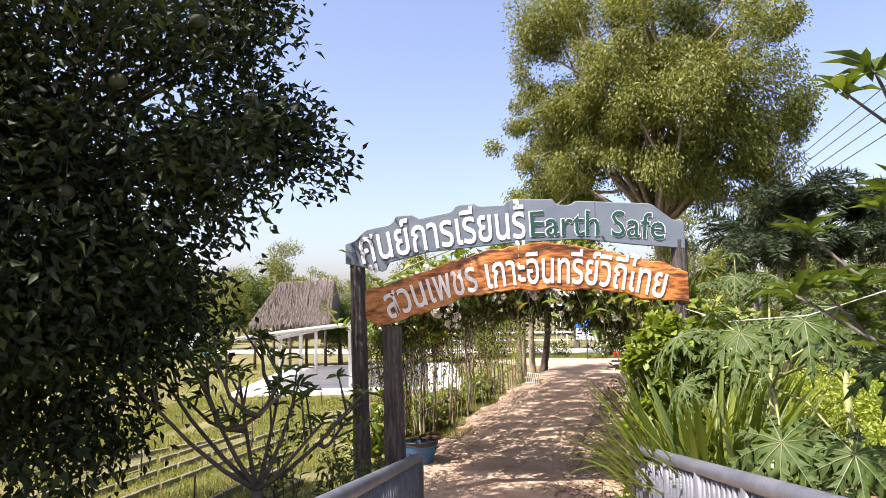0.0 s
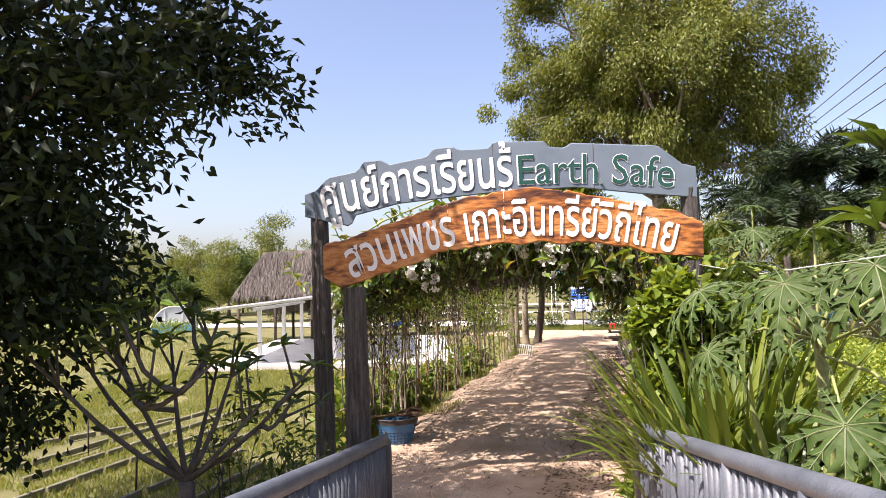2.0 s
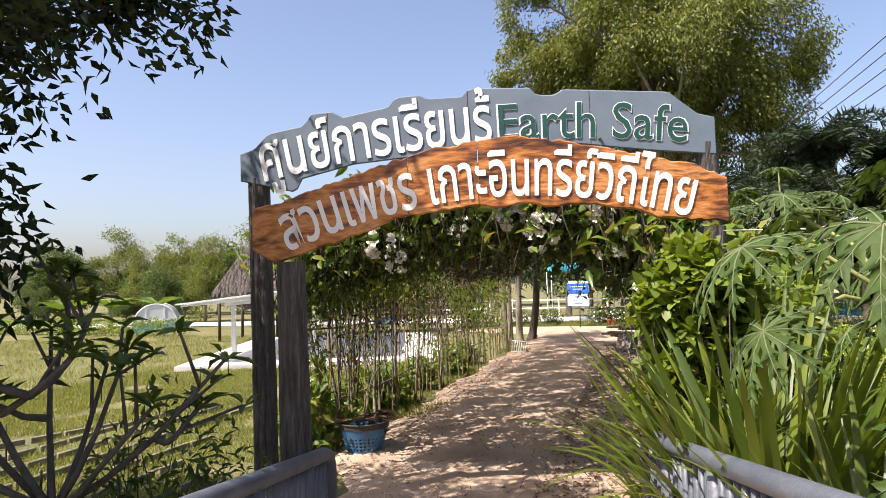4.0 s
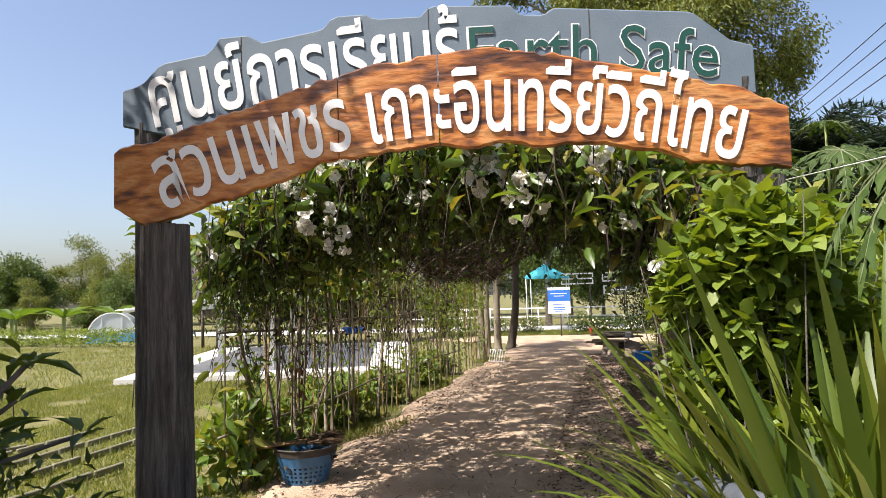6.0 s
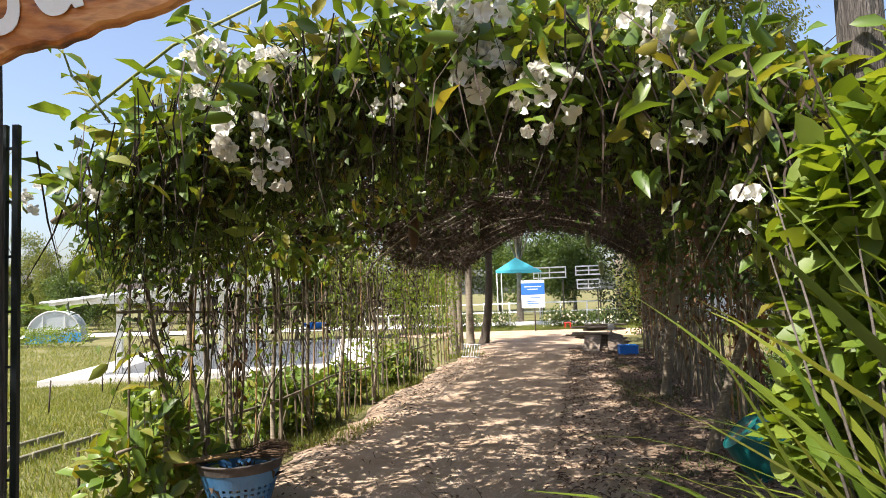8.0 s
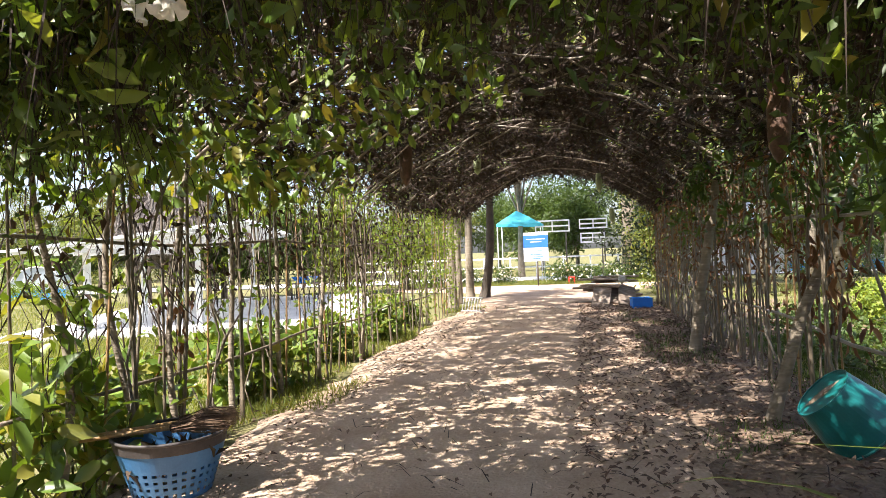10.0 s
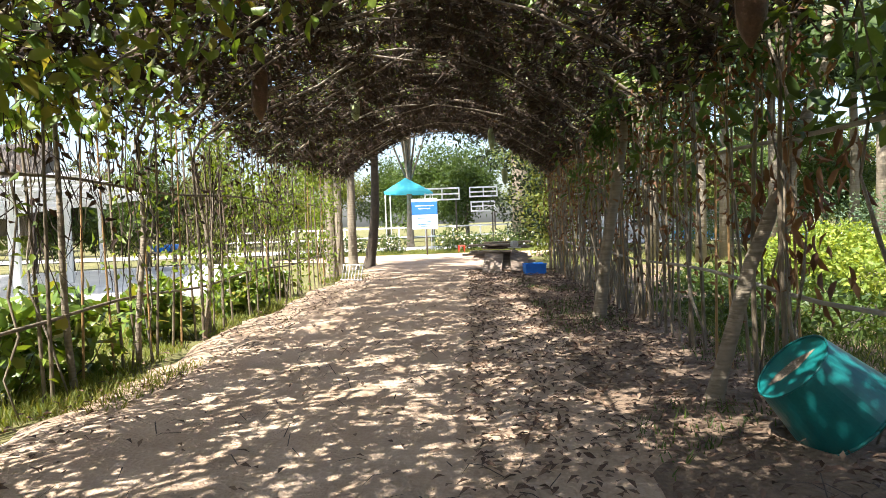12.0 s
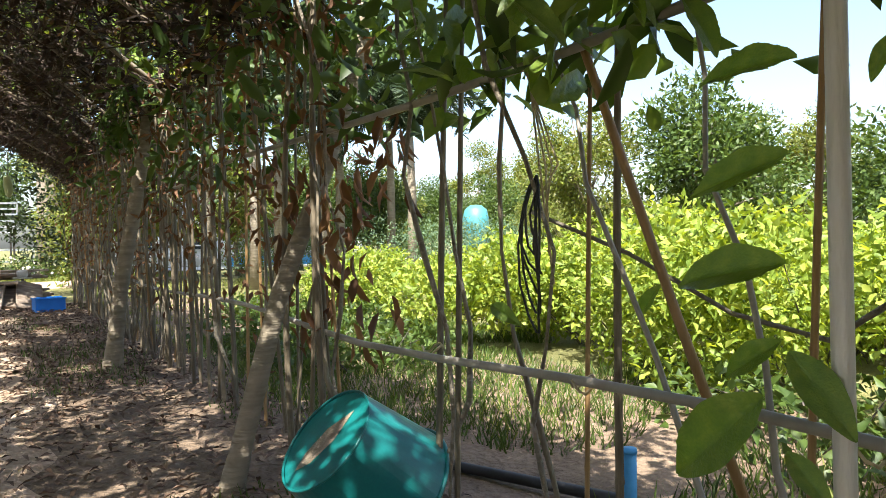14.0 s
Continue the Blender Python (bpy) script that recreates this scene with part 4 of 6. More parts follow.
part("small_foliage", leaves_mesh("small_foliage", at, dirs(n, r, -0.2), 0.05 + 0.06 * r.random(n), 0.035, "folded", 0.5, 7), M["leaf_mid"], front)["kind"] = "stuff"
n = 1500
x = XL + 0.4 + (XR - XL - 0.5) * r.random(n)
zt = np.array([arch_z(q, 10.8) for q in x])
at = np.stack([x, 10.9 + r.normal(0, 0.3, n), zt + 0.1], 1)
part("hanging_vine_mass", leaves_mesh("hanging_vine_mass", at, np.array([0, 0, -1.0]) + r.normal(0, 0.25, (n, 3)), 0.5 + 0.8 * r.random(n), 0.012, "strip", 0.0, 8), M["twig"], front)["kind"] = "stuff"
for k in range(16):
    a = -3.0 + 6.2 * r.random()
    p0 = Vector((a, 10.6 + r.normal(0, 0.2), arch_z(min(XR, max(XL, a)), 10.8) + 0.1))
    d = Vector((r.normal(-0.3, 0.6), r.normal(-0.2, 0.3), 0.6))
    pts = limb_path(p0, d, 0.6 + 0.5 * r.random(), r, 0.25, 5, 0.05)
    stem = part("shoot", mesh_of("shoot", *tube_data(pts, [0.010, 0.009, 0.008, 0.007, 0.005, 0.003], 5), smooth=True), M["stalk"], front)
    q = np.array([pts[min(5, int(u * 5))] for u in np.linspace(0.2, 1, 11)])
    part("shoot_leaves", leaves_mesh("shoot_leaves", q, dirs(11, r, 0.1), 0.17, 0.065, "broad", 0.7, 200 + k), M["leaf_vine"], stem)
pts = [(-2.3, 10.55, 3.25), (-1.5, 10.45, 3.65), (-0.6, 10.45, 3.95), (0.3, 10.5, 4.1)]
part("long_shoot", mesh_of("long_shoot", *tube_data(pts, 0.012, 6), smooth=True), M["stalk"], front)


def flower_mesh(seed):
    """A white trumpet flower opening towards +x."""
    r = np.random.default_rng(seed)
    verts, faces = [], []
    n = 20
    for k, (xx, rad) in enumerate(((0, 0.008), (0.03, 0.014), (0.055, 0.026), (0.07, 0.05))):
        for j in range(n):
            a = 2 * math.pi * j / n
            q = rad * (1 + (0.28 * abs(math.cos(2.5 * a)) - 0.12 if k == 3 else 0))
            verts.append((xx - (0.012 * math.cos(5 * a) if k == 3 else 0), q * math.cos(a), q * math.sin(a)))
    for k in range(3):
        for j in range(n):
            i = (j + 1) % n
            faces.append((k * n + j, k * n + i, (k + 1) * n + i, (k + 1) * n + j))
    return mesh_of("flower", verts, faces, smooth=True)


M["flower"] = material("flower", [(0.74, 0.69, 0.56), (0.82, 0.81, 0.77), (0.84, 0.83, 0.81)], 25, 0.6, bump=0, through_light=0.25, tint=(1.0, 0.99, 0.93))
FLOWERS = [(-1.23, 3.49, 5, 0.9), (-1.27, 3.27, 5, 0.9), (-0.95, 2.95, 9, 1.1), (-0.77, 2.77, 6, 1), (0.41, 3.6, 6, 1), (0.61, 3.54, 9, 1.1), (0.6, 3.22, 12, 1.25), (0.98, 3.03, 9, 1.1), (0.88, 2.89, 2, 0.9), (0.02, 3.1, 3, 0.8), (1.5, 3.35, 5, 1), (1.59, 3.15, 4, 0.9), (1.69, 2.73, 3, 0.9), (2.03, 2.32, 2, 0.9), (-2.54, 2.68, 4, 0.8), (-2.0, 2.68, 3, 0.8), (-0.76, 3.37, 6, 0.9), (-0.52, 3.5, 4, 0.9)]  # place along the front, height, flowers, size
FLOWER = flower_mesh(1)
FLOWER.materials.append(M["flower"])


def flower_cluster(at, n, size, seed):
    r = np.random.default_rng(seed)
    p = new("flower_cluster")
    p.parent = front
    p.location = at
    p.empty_display_size = 0.05
    for _ in range(n):
        o = Vector(r.normal(0, 1, 3))
        o.normalize()
        o = (o + Vector((0.05, -0.9, 0.15))).normalized()
        f = part("flower", FLOWER, None, p)
        f.matrix_basis = Matrix.Translation(Vector((o.x, o.y * 0.6, o.z * 0.9)) * 0.11 * size) @ o.to_track_quat("X", "Z").to_matrix().to_4x4() @ Matrix.Scale(size * (0.8 + 0.4 * r.random()), 4)


for k, (fx, fz, fn, fs) in enumerate(FLOWERS):
    flower_cluster((fx, 10.40 + 0.1 * math.sin(k * 2.3), fz), int(fn * 1.6) + 1, fs, 300 + k)


# ---- left fence: shrubs and climbers ----
M["withered"] = material("withered", [(0.09, 0.04, 0.02), (0.17, 0.08, 0.04), (0.26, 0.14, 0.08)], 6, 0.8, bump=0, per="island", through_light=0.25)
for k, (yy, h, rx) in enumerate(((13.1, 0.55, 0.42), (15.1, 0.56, 0.4), (15.9, 0.5, 0.36), (17.9, 0.46, 0.32), (20.4, 0.44, 0.32), (22.6, 0.42, 0.3))):
    xx = XL - (0.42 if yy > 12 else 0.1) - 0.1 * math.sin(k * 3)
    heap("shrub", "round bushy shrub with glossy bright green leaves beside the fence", [(xx, yy, h), (xx + 0.1, yy + 0.22, h * 0.7), (xx - 0.1, yy - 0.2, h * 0.8)], [(rx, rx, h * 0.85)] * 3, 120, 0.15, 0.11, "heart", M["leaf_vine"], 400 + k, group="shrubs along the fence", flat=0.6, out=0.8)

r = np.random.default_rng(111)
climber = thing("climbing_vine", "thin stems and yellow-green leaves climbing the bamboo fence", "vine")
for side, nst in ((XL, 22), (XR, 44)):
    for k in range(nst):
        yy = (11.6 + 15.2 * r.random()) if side == XL else (12.9 + 14.5 * r.random())
        p = Vector((side + r.normal(0, 0.08), yy, -0.03))
        pts = [p]
        for s in range(9):
            p = p + Vector((r.normal(0, 0.05), r.normal(0, 0.07), 0.31))
            pts.append(p)
        part("vine_stem", mesh_of("vine_stem", *tube_data(pts, [0.012 * (1 - 0.06 * s) * (0.6 + r.random()) for s in range(10)], 5), smooth=True), M["bark"] if k % 3 else M["bamboo"], climber)
n = 5200
y = np.concatenate([11.6 + 15.3 * r.random(n // 2), 17 + 10 * r.random(n - n // 2)])
z = 2.7 * r.random(n) ** 0.6
keep = np.array([noise.noise((b * 0.8, c * 0.9, 3)) for b, c in zip(y, z)]) > -0.1
y, z = y[keep], z[keep]
n = len(y)
at = np.stack([XL + r.normal(0, 0.13, n), y, z], 1)
part("leaf_mass", leaves_mesh("leaf_mass", at, dirs(n, r, -0.3), 0.07 + 0.06 * r.random(n), 0.05, "folded", 0.5, 12), M["leaf_bright"], climber)["kind"] = "stuff"
n = 380
at = np.stack([XL + r.normal(0.1, 0.22, n), 11.2 + 4.5 * r.random(n) ** 1.3, 2.25 + 0.75 * r.random(n) ** 0.8], 1)
part("broad_foliage", leaves_mesh("broad_foliage", at, dirs(n, r, -0.3), 0.15 + 0.1 * r.random(n), 0.09, "broad", 0.4, 13), M["leaf_vine"], climber)["kind"] = "stuff"
n = 60
at = np.stack([XL + r.normal(0, 0.12, n), 11.6 + 0.9 * r.random(n), 0.2 + 1.3 * r.random(n)], 1)
part("broad_foliage", leaves_mesh("broad_foliage", at, dirs(n, r, -0.1), 0.2 + 0.12 * r.random(n), 0.1, "broad", 0.6, 14), M["leaf_vine"], climber)["kind"] = "stuff"
heap("shrub", "glossy big-leaved shrub at the foot of the tunnel's front pole", [(-2.95, 11.7, 0.35), (-2.8, 11.9, 0.75), (-2.6, 12.2, 0.4), (-3.1, 12.3, 0.55)], [(0.32, 0.3, 0.36)] * 4, 70, 0.2, 0.11, "broad", M["leaf_vine"], 410, flat=0.5)
n = 800
at = np.stack([XL + r.normal(0, 0.09, n), 11.7 + 11 * r.random(n) ** 1.2, 1.2 + 1.5 * r.random(n)], 1)
part("dry_stem_mass", leaves_mesh("dry_stem_mass", at, np.array([0, 0, -1.0]) + r.normal(0, 0.3, (n, 3)), 0.4 + 0.5 * r.random(n), 0.010, "strip", 0.0, 21), M["twig"], climber)["kind"] = "stuff"
n = 900
at = np.stack([XL + r.normal(0, 0.12, n), 11.7 + 11 * r.random(n) ** 1.2, 1.3 + 1.4 * r.random(n) ** 0.7], 1)
part("dry_leaf_mass", leaves_mesh("dry_leaf_mass", at, dirs(n, r, -0.8), 0.07 + 0.07 * r.random(n), 0.045, "folded", 0.3, 22), M["leaf_dry"], climber)["kind"] = "stuff"
# right side: dry leaves and dark foliage
n = 3600
y = 13.9 + 14.0 * r.random(n)
z = 0.5 + 2.4 * r.random(n) ** 0.55
at = np.stack([XR + r.normal(0.0, 0.14, n), y, z], 1)
part("dry_leaf_mass", leaves_mesh("dry_leaf_mass", at, dirs(n, r, -0.8), 0.06 + 0.08 * r.random(n), 0.035, "folded", 0.3, 15), M["withered"], climber)["kind"] = "stuff"
n = 1500
y = 11.2 + 12 * r.random(n) ** 1.2
at = np.stack([XR + r.normal(0.15, 0.3, n), y, 1.75 + 1.2 * r.random(n) ** 0.8], 1)
part("dark_foliage", leaves_mesh("dark_foliage", at, dirs(n, r, -0.5), 0.12 + 0.1 * r.random(n), 0.065, "broad", 0.35, 16), M["leaf_mid"], climber)["kind"] = "stuff"

# woody stems and large hanging leaves inside the left front
wv = thing("woody_vine", "thick twisting woody vine with large dark leaves climbing the fence", "vine")
q = np.random.default_rng(115)
for k, yy in enumerate((11.9, 12.6, 13.3, 14.2, 15.3, 16.6, 18.2)):
    pts, rad = [], []
    for s in range(20):
        u = s / 19
        if u < 0.6:
            z = 2.45 * u / 0.6
            x = XL + 0.05 * math.sin(9 * u + k) + 0.04
        else:
            x = XL + 2.0 * (u - 0.6) / 0.4 * (0.6 + 0.15 * (k % 3))
            z = arch_z(x, yy) - 0.10
        pts.append((x, yy + 0.10 * math.sin(7 * u + 2 * k) + 0.5 * max(0, u - 0.55) * (-1) ** k, z - 0.03))
        rad.append(0.032 * (1.05 - 0.75 * u))
    part("stem", mesh_of("stem", *tube_data(pts, rad, 7), smooth=True), M["bark_ring"], wv)
n = 620
x = XL - 0.1 + 2.9 * q.random(n) ** 1.4
y = 11.0 + 5.5 * q.random(n)
at = np.stack([x, y, np.array([arch_z(max(XL, a), b_) for a, b_ in zip(x, y)]) - 0.05 - 0.35 * q.random(n) ** 1.5], 1)
part("hanging_leaf_mass", leaves_mesh("hanging_leaf_mass", at, dirs(n, q, -0.9), 0.15 + 0.1 * q.random(n), 0.10, "broad", 0.3, 17), M["leaf_vine"], wv)["kind"] = "stuff"
dl = thing("dry_vine", "withered brown leaves hanging from dead vine stems on the fence", "vine")
n = 90
at = np.stack([XR + q.normal(0.0, 0.05, n), 13.6 + 1.6 * q.random(n), 0.75 + 1.1 * q.random(n)], 1)
part("withered_leaf_mass", leaves_mesh("withered_leaf_mass", at, dirs(n, q, -2.0), 0.13 + 0.06 * q.random(n), 0.05, "broad", 0.1, 18), M["withered"], dl)["kind"] = "stuff"
at = np.stack([XL + q.normal(0.0, 0.04, 40), 13.1 + 0.5 * q.random(40), 0.7 + 0.8 * q.random(40)], 1)
part("withered_leaf_mass", leaves_mesh("withered_leaf_mass", at, dirs(40, q, -2.0), 0.10, 0.05, "broad", 0.1, 19), M["withered"], dl)["kind"] = "stuff"

# bamboo bay beside the basket
M["pale_cane"] = material("pale_cane", [(0.48, 0.46, 0.42), (0.60, 0.58, 0.54)], 5, 0.5, bump=0.25, fine=30, stretch=(3, 3, 0.4))
bay = thing("bamboo_fence", "open bay of bamboo poles tied with string", "fence", "fences of the tunnel")
for px, py, rx, ry, me in ((3.02, 13.5, 0, -2.5, 2), (3.07, 13.42, 0, -2.0, 0), (3.1, 12.72, 1.0, -1.5, 3), (3.08, 12.55, 0.5, -1.0, 2), (3.0, 11.95, -3, -2.0, 3), (3.0, 14.35, -1, 2, 3), (3.05, 15.1, 0, -1, 1), (3.0, 15.6, 2, 1, 4), (2.98, 16.2, -2, 0, 2)):
    p = part("pole", CANES[me], None, bay)
    p.matrix_basis = pose(px, py, -0.05, rx, ry, 40 * px) @ Matrix.Diagonal((0.78, 0.78, 1, 1))
part("slanting_pole", mesh_of("slanting_pole", *tube_data([(3.28, 12.05, 0.0), (3.12, 12.35, 1.0), (2.98, 12.62, 1.95), (2.9, 12.75, 2.4)], [0.016, 0.015, 0.014, 0.012], 8), smooth=True), M["bamboo_tan"], bay, "tan slanting bamboo pole")
M["string"] = material("string", [(0.42, 0.34, 0.20), (0.52, 0.44, 0.28)], 30, 0.9, bump=0.2)
for py, zz in ((13.46, 1.86), (12.9, 1.9), (13.46, 0.8), (12.6, 0.8), (11.8, 0.8)):
    pts = [(3.0 + 0.05 * math.cos(a), py + 0.05 * math.sin(a), zz + 0.02 * math.sin(3 * a)) for a in np.linspace(0, 11, 24)]
    part("tie", mesh_of("tie", *tube_data(pts, 0.005, 4), smooth=True), M["string"], bay)
for k in range(4):
    pts = [(3.03, 12.88 + 0.01 * k, 1.88), (3.05, 12.85 - 0.03 * k, 1.5), (3.04, 12.78 + 0.02 * k, 1.1 + 0.1 * k)]
    part("loose_string", mesh_of("loose_string", *tube_data(pts, 0.004, 4), smooth=True), M["string"], bay)
M["black_plastic"] = material("black_plastic", [(0.012, 0.012, 0.013), (0.03, 0.03, 0.03)], 10, 0.5, bump=0.05)
hose = thing("coiled_hose", "thin black hose coiled over a bamboo pole", "hose", at=(2.97, 12.77, 1.4))
for k in range(5):
    pts = [(0.02 * math.cos(a * 2) - 0.03, (0.02 + 0.008 * k) * math.sin(a + 0.3 * math.sin(2 * a + k)) + 0.01 * math.sin(3 * a + 2 * k), -0.08 - 0.03 * k + (0.12 + 0.035 * k) * math.cos(a)) for a in np.linspace(0, 2 * math.pi, 14)]
    part("loop", mesh_of("loop", *tube_data(pts, 0.0042, 5), smooth=True), M["black_plastic"], hose)
pipe = thing("irrigation_pipe", "black irrigation pipe lying behind the fence", "pipe")
part("pipe", mesh_of("pipe", *tube_data([(3.3, 15.0, 0.06), (3.5, 14.0, 0.05), (3.8, 13.2, 0.06), (4.2, 12.2, 0.05), (5.0, 11.0, 0.05)], 0.028, 8), smooth=True), M["black_plastic"], pipe)
M["blue_pvc"] = material("blue_pvc", [(0.05, 0.25, 0.50), (0.07, 0.32, 0.60)], 10, 0.4, bump=0.03)
bp = thing("water_pipe", "upright light blue plastic water pipe", "pipe", at=(3.66, 13.0, 0))
part("pipe", mesh_of("pipe", *tube_data([(0, 0, -0.1), (0.0, 0, 0.36)], 0.028, 12), smooth=True), M["blue_pvc"], bp)
part("cap", mesh_of("cap", *tube_data([(0, 0, 0.35), (0.0, 0, 0.37)], 0.031, 12), smooth=True), M["blue_pvc"], bp)
stemv = thing("strung_vine", "long thin brown vine stem strung between the poles", "vine")
part("stem", mesh_of("stem", *tube_data([(3.1, 12.95, 1.35), (3.2, 12.6, 1.2), (3.3, 12.3, 1.02), (3.25, 12.0, 0.98), (3.15, 11.75, 1.15)], 0.008, 6), smooth=True), M["bark"], stemv)

# large leaves at the open bay
M["near_leaf"] = material("near_leaf", [(0.07, 0.13, 0.02), (0.11, 0.18, 0.028), (0.17, 0.23, 0.04)], 6, 0.32, bump=0.25, fine=45, through_light=0.35, spec=0.6)


def near_leaf(droop, seed):
    """A broad pointed leaf along +x with a sunken midrib and raised side veins."""
    v, f = [], []
    n, w = 22, 8
    for i in range(n + 1):
        k = i / n
        half = 0.235 * math.sin(math.pi * min(1, k * 0.98 + 0.01)) ** 0.75 * (1.12 - 0.3 * k)
        for j in range(w + 1):
            q = 2 * j / w - 1
            vein = 0.006 * math.sin((k * 10 - abs(q) * 1.6) * 2 * math.pi) * (abs(q) ** 0.5)
            edge = 0.012 * math.sin(k * 17 + seed) * abs(q)
            v.append((k, q * half, 0.10 * abs(q) * half * 4 - droop * k * k + vein + edge - (0.012 if q == 0 else 0)))
    for i in range(n):
        for j in range(w):
            f.append((i * (w + 1) + j, i * (w + 1) + j + 1, (i + 1) * (w + 1) + j + 1, (i + 1) * (w + 1) + j))
    return mesh_of("leaf", v, f, smooth=True)


NEAR_LEAF = [near_leaf(0.22, 1), near_leaf(0.12, 2)]
wp = part("pole", mesh_of("pole", *tube_data([(2.75, 11.73, -0.05), (2.745, 11.735, 0.75), (2.74, 11.74, 1.6), (2.73, 11.745, 2.75)], [0.02, 0.0195, 0.019, 0.018], 10), smooth=True), M["pale_cane"], bay, "pale sun-bleached bamboo pole")
r = np.random.default_rng(131)
big = thing("climbing_vine", "climber with very large glossy ribbed green leaves by the open bay", "vine")
for k, (lx, ly, lz, dx, dy, dz) in enumerate(((2.8, 11.84, 1.6, -0.02, 0.24, 0.02), (2.75, 11.83, 1.41, -0.02, 0.23, -0.06), (2.75, 11.84, 1.2, -0.02, 0.28, -0.03), (2.7, 11.86, 0.95, -0.02, 0.22, -0.22), (2.7, 11.81, 1.04, -0.02, -0.13, -0.13), (2.65, 11.79, 0.87, -0.02, -0.09, -0.07), (2.8, 11.88, 1.04, -0.02, 0.14, -0.09), (2.8, 12.49, 1.95, -0.02, 0.24, -0.09), (2.8, 12.22, 1.84, -0.02, -0.03, -0.08), (2.6, 11.6, 1.55, -0.02, 0.02, -0.07), (2.9, 12.94, 1.03, -0.02, -0.15, -0.04), (3.2, 12.56, 1.0, -0.02, -0.09, 0.11), (2.49, 12.34, 1.82, 0.16, -0.07, -0.10), (2.60, 12.29, 1.9, -0.15, 0.06, -0.12), (2.72, 12.24, 1.86, 0.17, -0.05, -0.08), (2.84, 12.19, 1.9, -0.16, 0.05, -0.07), (2.9, 12.17, 1.84, 0.14, -0.04, -0.14), (2.66, 12.4, 1.96, 0.18, -0.08, -0.03), (2.78, 12.3, 2.0, -0.14, -0.1, -0.1), (2.95, 12.3, 1.98, 0.12, -0.12, -0.1))):
    a = Vector((dx, dy, dz))
    ln = 0.95 * a.length
    a.normalize()
    s_ = Vector((-0.75, -0.35, 0.5)).cross(a).normalized()
    nrm = a.cross(s_)
    lf = part("leaf", NEAR_LEAF[k % 2], M["near_leaf"], big)
    lf.matrix_basis = Matrix.Translation((lx, ly, lz)) @ Matrix((a, s_, nrm)).transposed().to_4x4() @ Matrix.Diagonal((ln, ln * (0.9 if k in (3, 4, 5) else 0.8), ln, 1))
for k in range(3):
    pts = [(3.0 + 0.03 * math.sin(1.7 * j + k), 11.72 + 0.12 * k + 0.05 * j * k + 0.02 * math.sin(2.3 * j), -0.02 + 0.24 * j) for j in range(10)]
    part("stem", mesh_of("stem", *tube_data(pts, [0.011 - 0.0006 * j for j in range(10)], 6), smooth=True), M["pale_bamboo"], big)
n = 170
at = np.stack([2.97 + r.normal(0, 0.1, n), 12.0 + 1.5 * r.random(n), 1.72 + 0.7 * r.random(n) ** 0.8], 1)
part("hanging_leaf_mass", leaves_mesh("hanging_leaf_mass", at, dirs(n, r, -0.5), 0.13 + 0.09 * r.random(n), 0.085, "broad", 0.4, 23), M["near_leaf"], big)["kind"] = "stuff"


# ---- tree stems in the tunnel ----
STEM_TREES = []


def stem_tree(at, pts, r0, label, mat, group=""):
    ob = thing("tree", label, "tree", group, at=at)
    n = 40
    path, rad = [], []
    P = [Vector(p) for p in pts]
    for i in range(n + 1):
        k = i / n * (len(P) - 1)
        j = min(int(k), len(P) - 2)
        path.append(P[j].lerp(P[j + 1], k - j))
        rad.append(r0 * (1.35 - 0.9 * min(1, i / 4) * 0.35 - 0.35 * i / n) * (1 + 0.025 * math.sin(i * 2.4)))
    part("trunk", mesh_of("trunk", *tube_data(path, rad, 12), smooth=True), mat, ob)
    STEM_TREES.append((ob, P[-1], mat))
    return ob


stem_tree((2.42, 14.5, 0), [(0, 0, -0.06), (0.16, 0, 0.5), (0.32, 0.05, 0.98), (0.62, 0.1, 1.65), (0.9, 0.2, 2.3), (1.05, 0.3, 3.0)], 0.056, "leaning ringed grey-brown papaya trunk at the path edge", M["bark_ring"], "trunks in the tunnel")
stem_tree((2.45, 18.65, 0), [(0, 0, -0.06), (0.1, 0, 0.8), (0.25, 0, 1.6), (0.4, 0, 2.5), (0.45, 0, 3.1)], 0.08, "upright ringed grey-brown trunk at the path edge", M["bark_ring"], "trunks in the tunnel")
stem_tree((-3.0, 27.6, 0), [(0, 0, -0.06), (0.0, 0, 1.5), (0.02, 0, 4.5)], 0.15, "straight grey ringed palm trunk", M["bark_ring"], "palm trunks")
stem_tree((-3.1, 29.2, 0), [(0, 0, -0.06), (0.0, 0, 1.5), (0.02, 0, 4.5)], 0.14, "straight grey ringed palm trunk", M["bark_ring"], "palm trunks")
stem_tree((-2.9, 30.3, 0), [(0, 0, -0.06), (0.0, 0, 1.5), (0.05, 0, 4.5)], 0.15, "straight grey ringed palm trunk", M["bark_ring"], "palm trunks")
stem_tree((-2.55, 31.2, 0), [(0, 0, -0.06), (0.15, 0, 0.8), (0.25, 0, 1.6), (0.3, 0, 2.6), (0.32, 0, 4.3)], 0.17, "crooked dark rough tree trunk", M["bark_dark"], "palm trunks")
r = np.random.default_rng(141)
heap("overhanging_foliage", "dark leafy crown overhanging the end of the tunnel", [(-2.6, 29.5, 4.2), (-1.8, 30.5, 4.3), (-2.9, 31.0, 3.6), (1.9, 29.5, 3.3), (2.6, 30.2, 2.6), (2.2, 31.5, 1.8), (0.8, 30.2, 4.2), (-0.4, 30.6, 4.5), (2.7, 30.8, 1.2)], [(0.9, 0.8, 0.55)] * 9, 260, 0.16, 0.07, "folded", M["leaf_dark"], 142, False, "tree", flat=0.4, shell=0.2)


